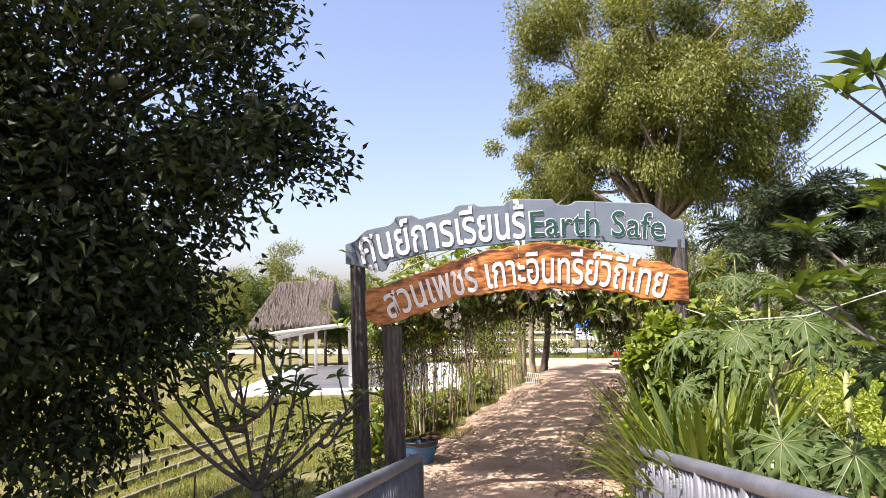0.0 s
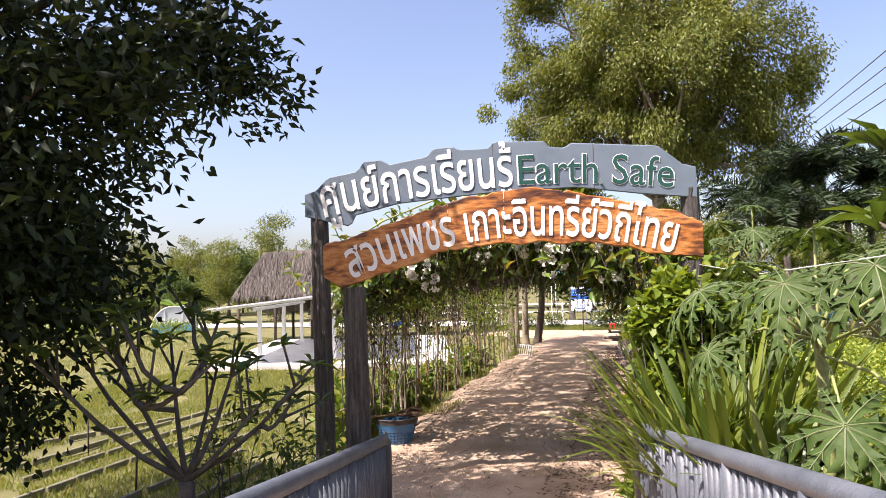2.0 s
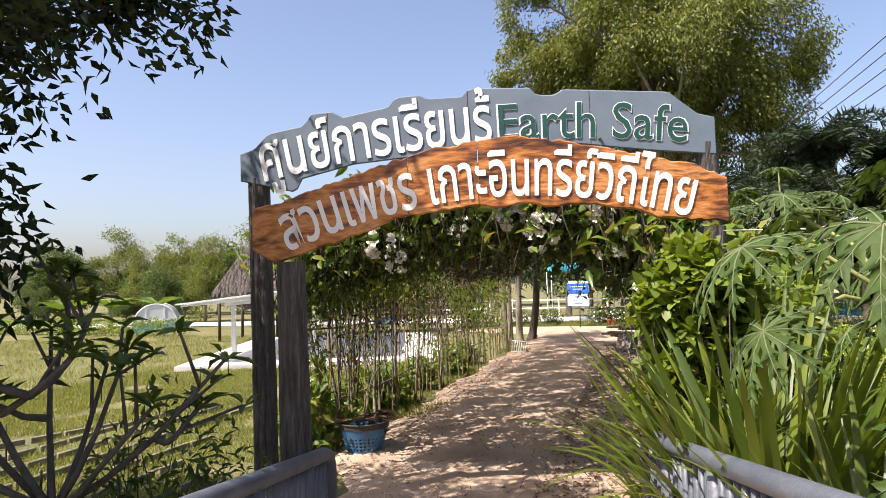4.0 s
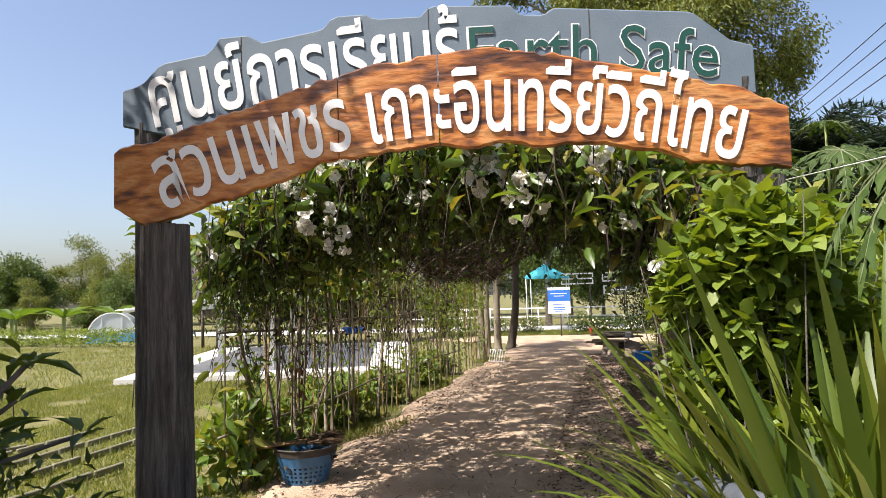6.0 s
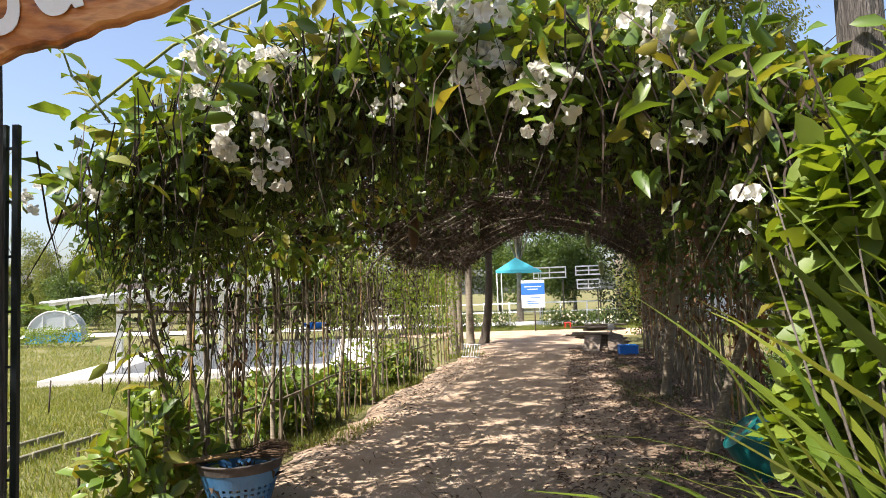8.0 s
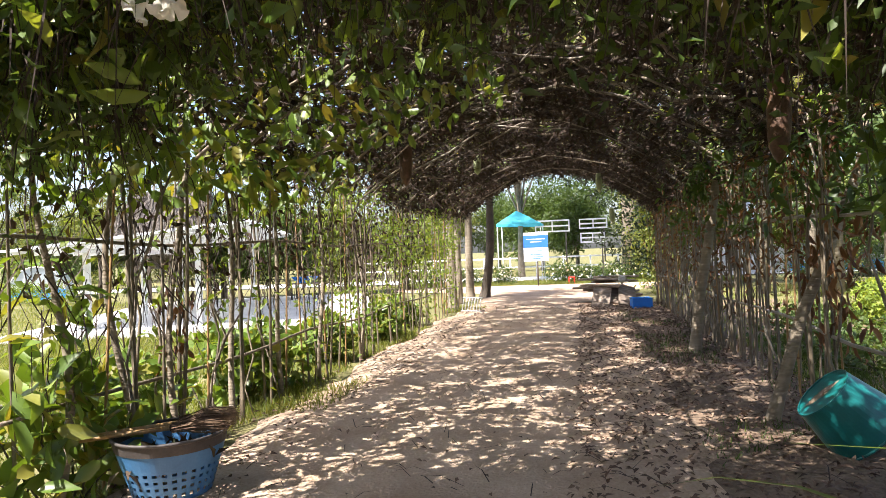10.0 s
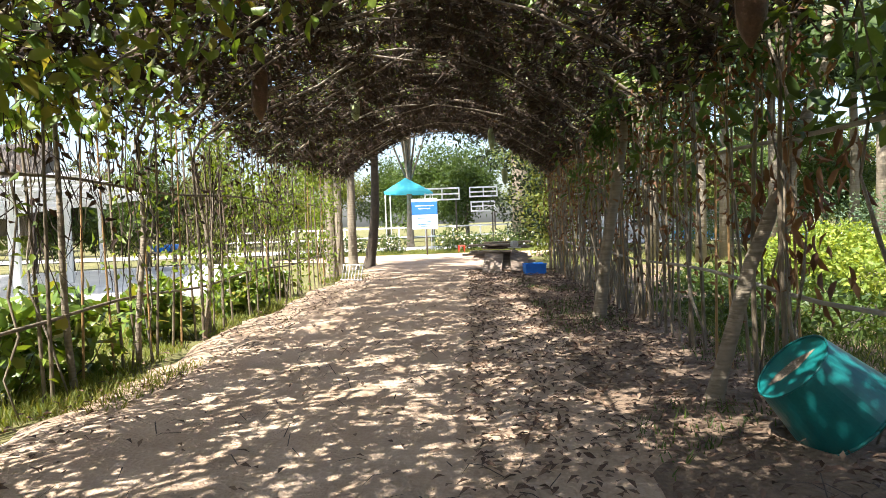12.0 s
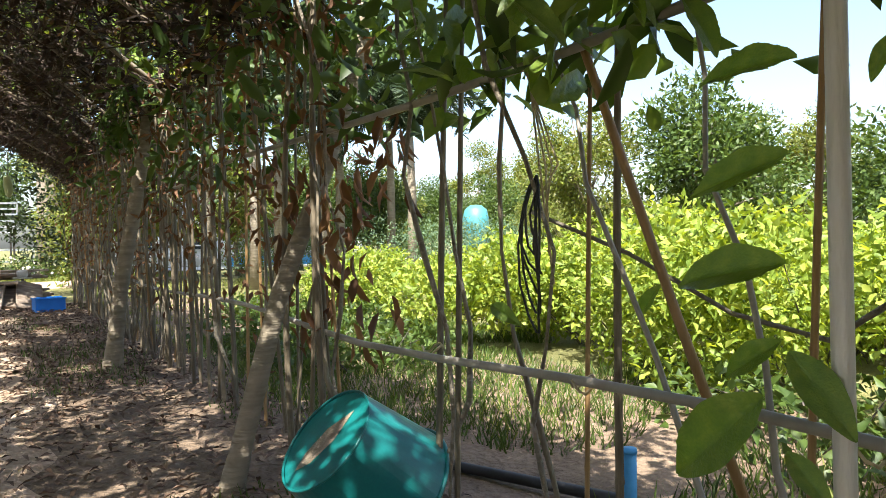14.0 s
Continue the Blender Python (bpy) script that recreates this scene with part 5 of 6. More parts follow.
# ---- hanging gourds ----
def gourd(at, length, radius, mat, label, seed):
    ob = thing("hanging_gourd", label, "gourd", "gourds of the tunnel", at=at)
    pts, rad = [], []
    for i in range(13):
        k = i / 12
        pts.append((0.012 * math.sin(3 * k + seed), 0.01 * math.cos(2 * k), -length * k))
        rad.append(radius * (0.35 + 0.75 * math.sin(min(1.0, k * 0.75 + 0.22) * math.pi) ** 0.6 * (0.75 + 0.35 * k)) * (0.25 if i == 12 else 0.75 if i == 11 else 1))
    part("body", mesh_of("body", *tube_data(pts, rad, 12), smooth=True), mat, ob)
    part("stalk", mesh_of("stalk", *tube_data([(0, 0, 0.5), (0.01, 0, 0.2), (0, 0, -0.01)], 0.006, 5), smooth=True), M["twig"], ob)


M["gourd_brown"] = material("gourd_brown", [(0.05, 0.026, 0.016), (0.10, 0.055, 0.034), (0.19, 0.105, 0.062)], 9, 0.55, bump=0.3)
M["gourd_green"] = material("gourd_green", [(0.24, 0.30, 0.14), (0.36, 0.40, 0.22)], 6, 0.5, bump=0.05)
gourd((2.29, 13.4, 2.93), 0.72, 0.085, M["gourd_brown"], "long dried brown gourd hanging from the vines", 1)
gourd((-1.77, 18.0, 3.5), 0.8, 0.10, M["gourd_brown"], "long dried brown gourd hanging from the vines", 2)
gourd((-1.23, 21.9, 3.72), 0.45, 0.085, M["gourd_green"], "pale green gourd hanging from the vines", 3)
gourd((1.37, 25.7, 3.55), 0.5, 0.08, M["gourd_green"], "pale green gourd hanging from the vines", 4)
gourd((1.75, 27.5, 2.75), 0.45, 0.08, M["gourd_green"], "pale green gourd hanging from the vines", 5)


# ---- baskets and clutter along the path ----
def basket_shell(r_low, r_top, h, wall=0.008, sides=40, slots=0):
    """Open round tub with a thick wall and, where slots is given, rows of slots cut through it."""
    verts, faces = [], []
    rows = [0.0, 0.12, 0.2, 0.28, 0.34, 0.42, 0.48, 0.56, 0.62, 0.70, 0.84, 1.0] if slots else [0, 0.5, 1.0]
    n = sides
    for rr in (0, wall):
        for k in rows:
            q = r_low + (r_top - r_low) * k - rr
            for j in range(n):
                a = 2 * math.pi * j / n
                verts.append((q * math.cos(a), q * math.sin(a), h * k + (wall if rr and k == 0 else 0)))
    off = len(rows) * n
    for i in range(len(rows) - 1):
        for j in range(n):
            m = (j + 1) % n
            if slots and 1 <= i <= 8 and i % 2 == 1 and j % 2 == 0:
                continue
            faces.append((i * n + j, i * n + m, (i + 1) * n + m, (i + 1) * n + j))
            faces.append((off + i * n + j, off + (i + 1) * n + j, off + (i + 1) * n + m, off + i * n + m))
    t = (len(rows) - 1) * n
    for j in range(n):
        m = (j + 1) % n
        faces.append((t + j, t + m, off + t + m, off + t + j))
    faces.append(tuple(reversed(range(n))))
    faces.append(tuple(range(off, off + n)))
    return mesh_of("body", verts, faces)


def ring(radius, thick, z, sides=40):
    return mesh_of("rim", *tube_data([(radius * math.cos(a), radius * math.sin(a), z) for a in np.linspace(0, 2 * math.pi, sides + 1)], thick, 6), smooth=True)


M["blue_plastic"] = material("blue_plastic", [(0.03, 0.11, 0.24), (0.05, 0.16, 0.32)], 6, 0.5, bump=0.05)
M["dark_rim"] = material("dark_rim", [(0.035, 0.03, 0.028), (0.07, 0.06, 0.055)], 6, 0.6, bump=0.05)
M["straw"] = material("straw", [(0.10, 0.06, 0.035), (0.19, 0.12, 0.07)], 3, 0.9, bump=0, per="island")
tub = thing("plastic_basket", "blue slotted plastic basket with a dark rim", "basket", at=(-2.08, 12.3, 0.02))
part("body", basket_shell(0.26, 0.37, 0.36, slots=1, sides=64), M["blue_plastic"], tub)
part("rim", mesh_of("rim", *tube_data([(0, 0, 0.35), (0, 0, 0.43)], [0.372, 0.385], 40, caps=False)), M["dark_rim"], tub, "dark brown rim band")
part("lip", ring(0.386, 0.012, 0.43), M["dark_rim"], tub)
part("rubbish", leaves_mesh("rubbish", r.normal(0, 0.12, (120, 3)) * [1, 1, 0.1] + [0, 0, 0.26], dirs(120, r), 0.15, 0.05, "folded", 0.6, 9), M["leaf_dry"], tub)["kind"] = "stuff"
for k, (ya, tl) in enumerate(((0.0, 0), (0.09, 6))):
    br = thing("broom", "bamboo-handled twig broom lying across the basket", "broom", "brooms", at=(-2.08, 12.22 + ya, 0.475 + 0.012 * k), turn=25 + tl)
    part("handle", mesh_of("handle", *tube_data([(-0.62, 0, -0.02), (-0.3, 0, 0.0), (0.1, 0, 0.02)], 0.017, 8), smooth=True), M["bamboo_tan"], br)
    nb = 160
    part("bristles", leaves_mesh("bristles", np.stack([np.full(nb, 0.05), r.normal(0, 0.015, nb), 0.02 + r.normal(0, 0.012, nb)], 1), np.stack([np.ones(nb), r.normal(0, 0.16, nb), r.normal(0.02, 0.07, nb)], 1), 0.45, 0.007, "strip", 0.3, 20 + k), M["straw"], br)
    part("binding", mesh_of("binding", *tube_data([(0.04, 0, 0.015), (0.12, 0, 0.02)], [0.024, 0.028], 8), smooth=True), M["twig"], br)

M["teal_plastic"] = material("teal_plastic", [(0.003, 0.095, 0.095), (0.005, 0.12, 0.115), (0.008, 0.145, 0.135)], 4, 0.38, bump=0.04, spec=0.5)
M["mud"] = material("mud", [(0.20, 0.16, 0.11), (0.28, 0.23, 0.17)], 8, 0.95, bump=0.4)
pail = new("plastic_tub")
tagged(pail, "teal green plastic tub lying tipped over with a dusty base", "tub")
tip = Matrix.Translation((2.74, 13.66, 0.31)) @ Vector((-0.68, 0.0, 0.66)).to_track_quat("Z", "Y").to_matrix().to_4x4()
pail.matrix_basis = tip
shell = basket_shell(0.31, 0.235, 0.42, 0.006, 48)
shell.transform(Matrix.Translation((0, 0, -0.21)))
bm = bmesh.new()
bm.from_mesh(shell)
part("body", bm, M["teal_plastic"], pail)
b2 = mesh_of("base", *tube_data([(0, 0, 0.185), (0, 0, 0.203)], 0.228, 40))
part("base", b2, M["teal_plastic"], pail)
part("foot_ring", ring(0.233, 0.006, 0.208), M["teal_plastic"], pail)
part("lip", ring(0.312, 0.010, -0.205), M["teal_plastic"], pail)
st = leaves_mesh("dust_patch", [(-0.05, -0.17, 0.2055)], [(0.3, 1, 0)], 0.34, 0.11, "broad", 1.0, 3)
for v in st.vertices:
    v.co.z = 0.2055
part("dust_patch", st, M["mud"], pail, "dried mud on the base")

M["grey_board"] = material("grey_board", [(0.12, 0.09, 0.065), (0.22, 0.17, 0.13), (0.34, 0.29, 0.24)], 4, 0.9, bump=0.4, stretch=(1, 6, 6))
rr = np.random.default_rng(151)
for k in range(15):
    bd = thing("timber_board", "weathered grey board in a stack of scrap timber", "board", "scrap timber", at=(1.72 + rr.normal(0, 0.2), 28.1 + rr.normal(0, 0.25), 0.03 + 0.0515 * k), turn=rr.normal(10, 30))
    part("board", box_bm(1.1 + 0.4 * rr.random(), 0.28 + 0.2 * rr.random(), 0.05, bevel=0.006), M["grey_board"], bd)
for k, (bx, by, tx) in enumerate(((1.35, 27.0, 38), (1.7, 27.3, 28), (2.05, 27.2, 45))):
    bd = new("concrete_slab")
    tagged(bd, "weathered grey slab leaning on the scrap pile", "slab", "scrap timber")
    bd.matrix_basis = pose(bx, by, 0.25, tx, 8 * k, -10 + 12 * k)
    part("slab", box_bm(0.5, 0.78, 0.05, bevel=0.008), M["grey_board"], bd)
sink = thing("bench_grinder", "small grey machine on a metal post beside the scrap pile", "machine", at=(1.95, 27.6, 0))
part("post", mesh_of("post", *tube_data([(0, 0, 0), (0, 0, 0.62)], 0.03, 8), smooth=True), M["grey_bark"], sink)
part("table", box_bm(0.34, 0.26, 0.03, (0, 0, 0.62), 0.004), M["concrete"], sink)
part("housing", box_bm(0.2, 0.18, 0.16, (0, 0, 0.715), 0.03), M["concrete"], sink)
crate = thing("plastic_crate", "bright blue plastic crate on the ground", "crate", at=(2.32, 26.0, 0.0), turn=8)
M["crate_blue"] = material("crate_blue", [(0.01, 0.13, 0.50), (0.015, 0.17, 0.60)], 6, 0.45, bump=0.03)
for nm, sx, sy, sz, p in (("base", 0.5, 0.36, 0.02, (0, 0, 0.03)), ("side", 0.5, 0.02, 0.26, (0, 0.18, 0.15)), ("side", 0.5, 0.02, 0.26, (0, -0.18, 0.15)), ("end", 0.02, 0.34, 0.26, (0.24, 0, 0.15)), ("end", 0.02, 0.34, 0.26, (-0.24, 0, 0.15)), ("lip", 0.53, 0.025, 0.03, (0, 0.195, 0.27)), ("lip", 0.53, 0.025, 0.03, (0, -0.195, 0.27))):
    part(nm, box_bm(sx, sy, sz, p, 0.004), M["crate_blue"], crate)
rack = thing("metal_rack", "small leaning metal rack at the path edge", "rack", at=(-2.15, 25.7, 0.0), turn=-30)
for k in range(7):
    part("bar", mesh_of("bar", *tube_data([(-0.3 + 0.1 * k, 0, 0.03), (-0.3 + 0.1 * k, 0.12, 0.42)], 0.012, 6), smooth=True), M["white_steel"], rack)
for yy, zz in ((0.01, 0.05), (0.115, 0.40)):
    part("rail", mesh_of("rail", *tube_data([(-0.34, yy, zz), (0.34, yy, zz)], 0.016, 6), smooth=True), M["white_steel"], rack)
stool = thing("plastic_stool", "small red plastic stool on the grass", "stool", at=(0.39, 39.2, 0.0))
M["red_plastic"] = material("red_plastic", [(0.55, 0.03, 0.02), (0.65, 0.05, 0.03)], 6, 0.4, bump=0)
part("seat", box_bm(0.32, 0.32, 0.04, (0, 0, 0.30), 0.01), M["red_plastic"], stool)
for sx in (-1, 1):
    for sy in (-1, 1):
        part("leg", box_bm(0.06, 0.06, 0.3, (sx * 0.12, sy * 0.12, 0.14), 0.006), M["red_plastic"], stool)


# ---- notice board and what lies beyond the tunnel ----
board_ob = thing("notice_board", "white and blue printed notice board on a dark post", "sign", at=(-1.1, 37.6, 0.0), turn=0)
M["print_white"] = material("print_white", [(0.60, 0.66, 0.72), (0.70, 0.75, 0.80)], 3, 0.5, bump=0)
M["print_blue"] = material("print_blue", [(0.02, 0.12, 0.46), (0.03, 0.15, 0.52)], 3, 0.5, bump=0)
part("post", mesh_of("post", *tube_data([(0.05, 0.03, -0.1), (0.05, 0.03, 1.3)], 0.035, 8), smooth=True), M["bark_dark"], board_ob)
part("panel", box_bm(1.08, 0.03, 1.28, (0, 0, 1.76), 0.004), M["print_white"], board_ob)
part("band", box_bm(1.08, 0.006, 0.54, (0, -0.020, 2.0)), M["print_blue"], board_ob, "blue band with lines of small print")
for k, (w, z) in enumerate(((0.8, 2.10), (0.5, 1.98), (0.62, 1.58), (0.55, 1.42), (0.6, 1.32), (0.4, 1.24))):
    part("print_line", box_bm(w, 0.004, 0.035, (0, -0.026 if k < 2 else -0.018, z)), M["print_white"] if k < 2 else M["print_blue"], board_ob)
part("emblem", mesh_of("emblem", *tube_data([(0.05, -0.018, 2.335), (0.05, -0.016, 2.335)], 0.045, 16)), M["concrete"], board_ob)

M["tarp"] = material("tarp", [(0.07, 0.44, 0.56), (0.10, 0.52, 0.64)], 3, 0.5, bump=0.1, through_light=0.4, tint=(1, 1.1, 1.1))
tent = thing("canopy_tent", "turquoise fabric canopy on thin poles", "canopy", at=(-2.6, 47.5, 0.0))
tv = [(-1.3, -1.2, 3.2), (1.3, -1.2, 3.15), (1.3, 1.2, 3.15), (-1.3, 1.2, 3.25), (-0.2, 0, 4.0), (-1.3, -1.2, 3.05), (1.3, -1.2, 3.0), (1.3, 1.2, 3.0), (-1.3, 1.2, 3.1)]
part("fabric", mesh_of("fabric", tv, [(0, 1, 4), (1, 2, 4), (2, 3, 4), (3, 0, 4), (0, 5, 6, 1), (1, 6, 7, 2), (2, 7, 8, 3), (3, 8, 5, 0)]), M["tarp"], tent)
for sx in (-1.25, 1.25):
    for sy in (-1.15, 1.15):
        part("pole", mesh_of("pole", *tube_data([(sx, sy, -0.05), (sx, sy, 3.2)], 0.03, 6), smooth=True), M["white_steel"], tent)
for bx, bz, w, h in ((-0.7, 2.95, 1.9, 0.62), (1.6, 3.0, 1.5, 0.5), (1.55, 2.2, 1.3, 0.5)):
    fr = thing("billboard_frame", "white steel frame raised on posts beyond the tunnel", "frame", "white frames", at=(bx, 46.5, 0))
    for zz in (bz - h / 2, bz, bz + h / 2):
        part("bar", box_bm(w, 0.06, 0.08, (0, 0, zz)), M["white_steel"], fr)
    for xx in (-w / 2, 0, w / 2):
        part("upright", box_bm(0.07, 0.07, h + 0.08, (xx, 0.07, bz)), M["white_steel"], fr)
    part("post", box_bm(0.08, 0.08, bz, (w * 0.4, 0.15, bz / 2)), M["grey_bark"], fr)
wf = thing("post_fence", "low white rail fence across the road", "fence")
for k in range(22):
    part("post", box_bm(0.09, 0.09, 1.25, (-13 + 1.6 * k, 48.5, 0.6)), M["white_steel"], wf)
for zz in (0.6, 1.15):
    part("rail", box_bm(34, 0.05, 0.08, (3.5, 48.43, zz)), M["white_steel"], wf)
for k, (sx, sy, s) in enumerate(((-2.9, 40.2, 0.75), (-0.1, 40.0, 0.85), (0.9, 40.6, 0.7), (2.3, 39.8, 0.8), (-4.6, 40.3, 0.7), (3.6, 40.8, 0.9), (-6.4, 40.8, 0.8))):
    heap("shrub", "dark green garden shrub with pale blossoms by the road", [(sx, sy, s * 0.7), (sx + 0.35, sy, s * 0.55), (sx - 0.35, sy + 0.1, s * 0.6)], [(0.5, 0.45, s * 0.65)] * 3, 260, 0.13, 0.06, "folded", M["leaf_mid"], 600 + k, group="roadside shrubs")
    nb = 22
    q = np.random.default_rng(700 + k)
    bl = thing("blossom", "pale blossoms on the garden shrub", "flower", "blossoms", kind="stuff", at=(sx, sy - 0.45, 0))
    part("petal", leaves_mesh("petal", q.normal(0, 0.25, (nb, 3)) * [1.4, 0.3, 0.8] + [0, 0, s * 0.7], dirs(nb, q), 0.1, 0.1, "heart", 0.3, k), M["petal"], bl)
road = mesh_of("road", [(-60, 43.0, 0.015), (60, 43.0, 0.015), (60, 48.0, 0.015), (-60, 48.0, 0.015)], [(0, 1, 2, 3)])
tagged(part("road", road, M["concrete"]), "pale dusty road beyond the garden", "road", kind="structure")


# ---- pavilion, hut and greenhouse on the lawn ----
A, B = Vector((-0.33, 0.944, 0)), Vector((0.944, 0.33, 0))
O = Vector((-10.9, 22.0, 0))
slab = thing("concrete_slab", "pale concrete floor slab under the open pavilion", "slab", at=O - A * 1.0 - B * 1.6, turn=math.degrees(math.atan2(B.y, B.x)))
part("slab", box_bm(8.5, 11.5, 0.16, (4.25, 5.75, 0.05), 0.01), M["concrete"], slab)
pav = thing("pavilion", "open pavilion with white posts and a thin flat white roof", "pavilion", at=O, turn=math.degrees(math.atan2(B.y, B.x)))
for i in range(2):
    for j in range(3):
        part("post", box_bm(0.14, 0.14, 1.98 + 0.26 * i, (2.6 * i, 4.3 * j, 1.09 + 0.13 * i), 0.01), M["white_steel"], pav)
for i in range(2):
    part("beam", box_bm(0.1, 10.2, 0.12, (2.6 * i, 4.3, 2.03 + 0.26 * i)), M["white_steel"], pav)
for j in range(9):
    part("purlin", box_bm(5.5, 0.06, 0.07, (1.2, -0.5 + 1.2 * j, 2.275), turn=Matrix.Rotation(-math.atan(0.1), 3, "Y")), M["white_steel"], pav)
M["roof_sheet"] = material("roof_sheet", [(0.62, 0.64, 0.66), (0.74, 0.76, 0.78)], 2, 0.4, 0.0, bump=0.1, through_light=0.55, tint=(1, 1, 1))
nv = 60
v, f = [], []
for i in range(nv + 1):
    xx = -1.6 + 5.6 * i / nv
    zz = 2.205 + 0.1 * xx + (0.02 if i % 2 else 0)
    v += [(xx, -0.9, zz), (xx, 9.6, zz), (xx, -0.9, zz + 0.02), (xx, 9.6, zz + 0.02)]
for i in range(nv):
    a = i * 4
    f += [(a, a + 1, a + 5, a + 4), (a + 2, a + 6, a + 7, a + 3), (a, a + 4, a + 6, a + 2), (a + 1, a + 3, a + 7, a + 5)]
part("roof", mesh_of("roof", v, f), M["roof_sheet"], pav)

hut = thing("thatched_hut", "weathered hut with a steep thatched roof on dark posts", "hut", at=(-16.3, 32.5, 0), turn=12)
bm = bmesh.new()
hv = [bm.verts.new(p) for p in ((-2.0, -1.6, 2.35), (2.4, -1.6, 2.35), (2.4, 1.8, 2.35), (-2.0, 1.8, 2.35), (-0.9, 0.1, 4.65), (2.2, 0.1, 4.75))]
for q in ((0, 1, 5, 4), (1, 2, 5), (2, 3, 4, 5), (3, 0, 4), (3, 2, 1, 0)):
    bm.faces.new([hv[i] for i in q])
part("roof", bm, M["thatch"], hut)
nt = 2600
q = np.random.default_rng(161)
u, w = q.random(nt), q.random(nt)
fx = (-2.0 + 4.4 * u) * (1 - w) + (-0.9 + 3.1 * u) * w
part("thatch_straw", leaves_mesh("thatch_straw", np.stack([fx, -1.62 + 1.7 * w, 2.37 + 2.33 * w], 1), np.stack([q.normal(0, 0.12, nt), np.full(nt, -0.6), np.full(nt, -0.85)], 1), 0.45, 0.03, "strip", 0.5, 4), M["thatch"], hut)["kind"] = "stuff"
for xx in (-1.7, 0.2, 2.1):
    part("post", mesh_of("post", *tube_data([(xx, -1.4, -0.1), (xx, -1.4, 2.4)], 0.08, 7), smooth=True), M["bark_dark"], hut)
    part("post", mesh_of("post", *tube_data([(xx, 1.5, -0.1), (xx, 1.5, 2.4)], 0.08, 7), smooth=True), M["bark_dark"], hut)
for k in range(4):
    part("ridge_pole", mesh_of("ridge_pole", *tube_data([(-0.8 + 0.9 * k, -0.9, 3.4), (-1.2 + 1.0 * k, 0.3, 5.0)], 0.04, 6), smooth=True), M["grey_bark"], hut)
part("wall", box_bm(3.6, 0.06, 0.9, (0.2, 1.4, 1.9)), M["thatch"], hut)

M["film"] = material("film", [(0.55, 0.60, 0.62), (0.66, 0.70, 0.72)], 2, 0.35, bump=0.05, through_light=0.3, tint=(1, 1, 1))
M["film_grey"] = material("film_grey", [(0.25, 0.25, 0.24), (0.33, 0.33, 0.31)], 2, 0.5, bump=0.1, through_light=0.3, tint=(1, 1, 1))


def hoop_house(at, w, d, h, turn, mat, label):
    ob = thing("greenhouse", label, "greenhouse", at=at, turn=turn)
    n, v, f = 14, [], []
    for yy in (0, d):
        for i in range(n + 1):
            a = math.pi * i / n
            v.append((w / 2 * math.cos(a), yy, h * math.sin(a) ** 0.8))
    for i in range(n):
        f.append((i, i + 1, n + 2 + i, n + 1 + i))
    part("cover", mesh_of("cover", v, f, smooth=True), mat, ob)
    part("end_wall", mesh_of("end_wall", v[:n + 1], [tuple(range(n + 1))]), mat, ob)
    part("end_wall", mesh_of("end_wall", v[n + 1:], [tuple(range(n + 1))]), mat, ob)
    for yy in (-0.02, d + 0.02):
        part("hoop", mesh_of("hoop", *tube_data([(w / 2 * math.cos(a), yy, h * math.sin(a) ** 0.8) for a in np.linspace(0, math.pi, 15)], 0.035, 6), smooth=True), M["white_steel"], ob)
        for xx in (-w * 0.2, w * 0.2):
            part("bar", box_bm(0.05, 0.05, h * 0.88, (xx, yy, h * 0.44)), M["white_steel"], ob)
        part("bar", box_bm(w, 0.05, 0.05, (0, yy, 0.72)), M["white_steel"], ob)
        part("base_band", box_bm(w, 0.05, 0.5, (0, yy - 0.02, 0.25)), M["blue_pvc"], ob)
    return ob


hoop_house((-27.5, 38.0, 0), 2.7, 3.5, 1.75, 35, M["film"], "small white hooped greenhouse with a pale blue base")
hoop_house((15.0, 45.0, 0), 7.0, 6.0, 3.6, -10, M["film_grey"], "grey hooped net house behind the plants")

# garden table with a blue basin
tb = thing("garden_table", "small table carrying a blue plastic basin", "table", at=(-9.2, 31.0, 0))
part("top", box_bm(1.1, 0.6, 0.05, (0, 0, 0.72), 0.01), M["grey_board"], tb)
for sx in (-0.45, 0.45):
    for sy in (-0.22, 0.22):
        part("leg", box_bm(0.05, 0.05, 0.72, (sx, sy, 0.34)), M["bark_dark"], tb)
ba = thing("basin", "bright blue plastic basin on the table", "basin", at=(-9.2, 31.0, 0.745))
part("body", basket_shell(0.3, 0.5, 0.22, 0.01, 24), M["crate_blue"], ba)

# bed borders and stakes on the lawn
M["border"] = material("border", [(0.12, 0.11, 0.07), (0.19, 0.18, 0.12), (0.26, 0.24, 0.18)], 4, 0.95, bump=0.4)
for k, (x0, y0, x1, y1) in enumerate(((-5.85, 8.2, -5.85, 15.4), (-5.1, 10.6, -4.95, 12.6), (-6.6, 9.0, -6.55, 15.2), (-8.9, 9.8, -7.4, 13.4), (-4.45, 8.4, -4.4, 11.2), (-3.5, 8.2, -3.6, 10.6), (-7.4, 8.2, -7.2, 14.6))):
    bo = thing("bed_border", "low weathered cement border of a lawn bed", "border", "lawn bed borders")
    nseg = max(4, int(math.hypot(x1 - x0, y1 - y0) / 0.5))
    for j in range(nseg):
        u = (j + 0.5) / nseg
        ang = math.atan2(y1 - y0, x1 - x0) + 0.02 * math.sin(j * 3.1)
        m = Matrix.Rotation(ang, 3, "Z")
        part("block", box_bm(0.48, 0.05, 0.10, (x0 + (x1 - x0) * u + 0.015 * math.sin(j * 2.2), y0 + (y1 - y0) * u, 0.03), 0.012, turn=m), M["border"], bo)
q = np.random.default_rng(171)
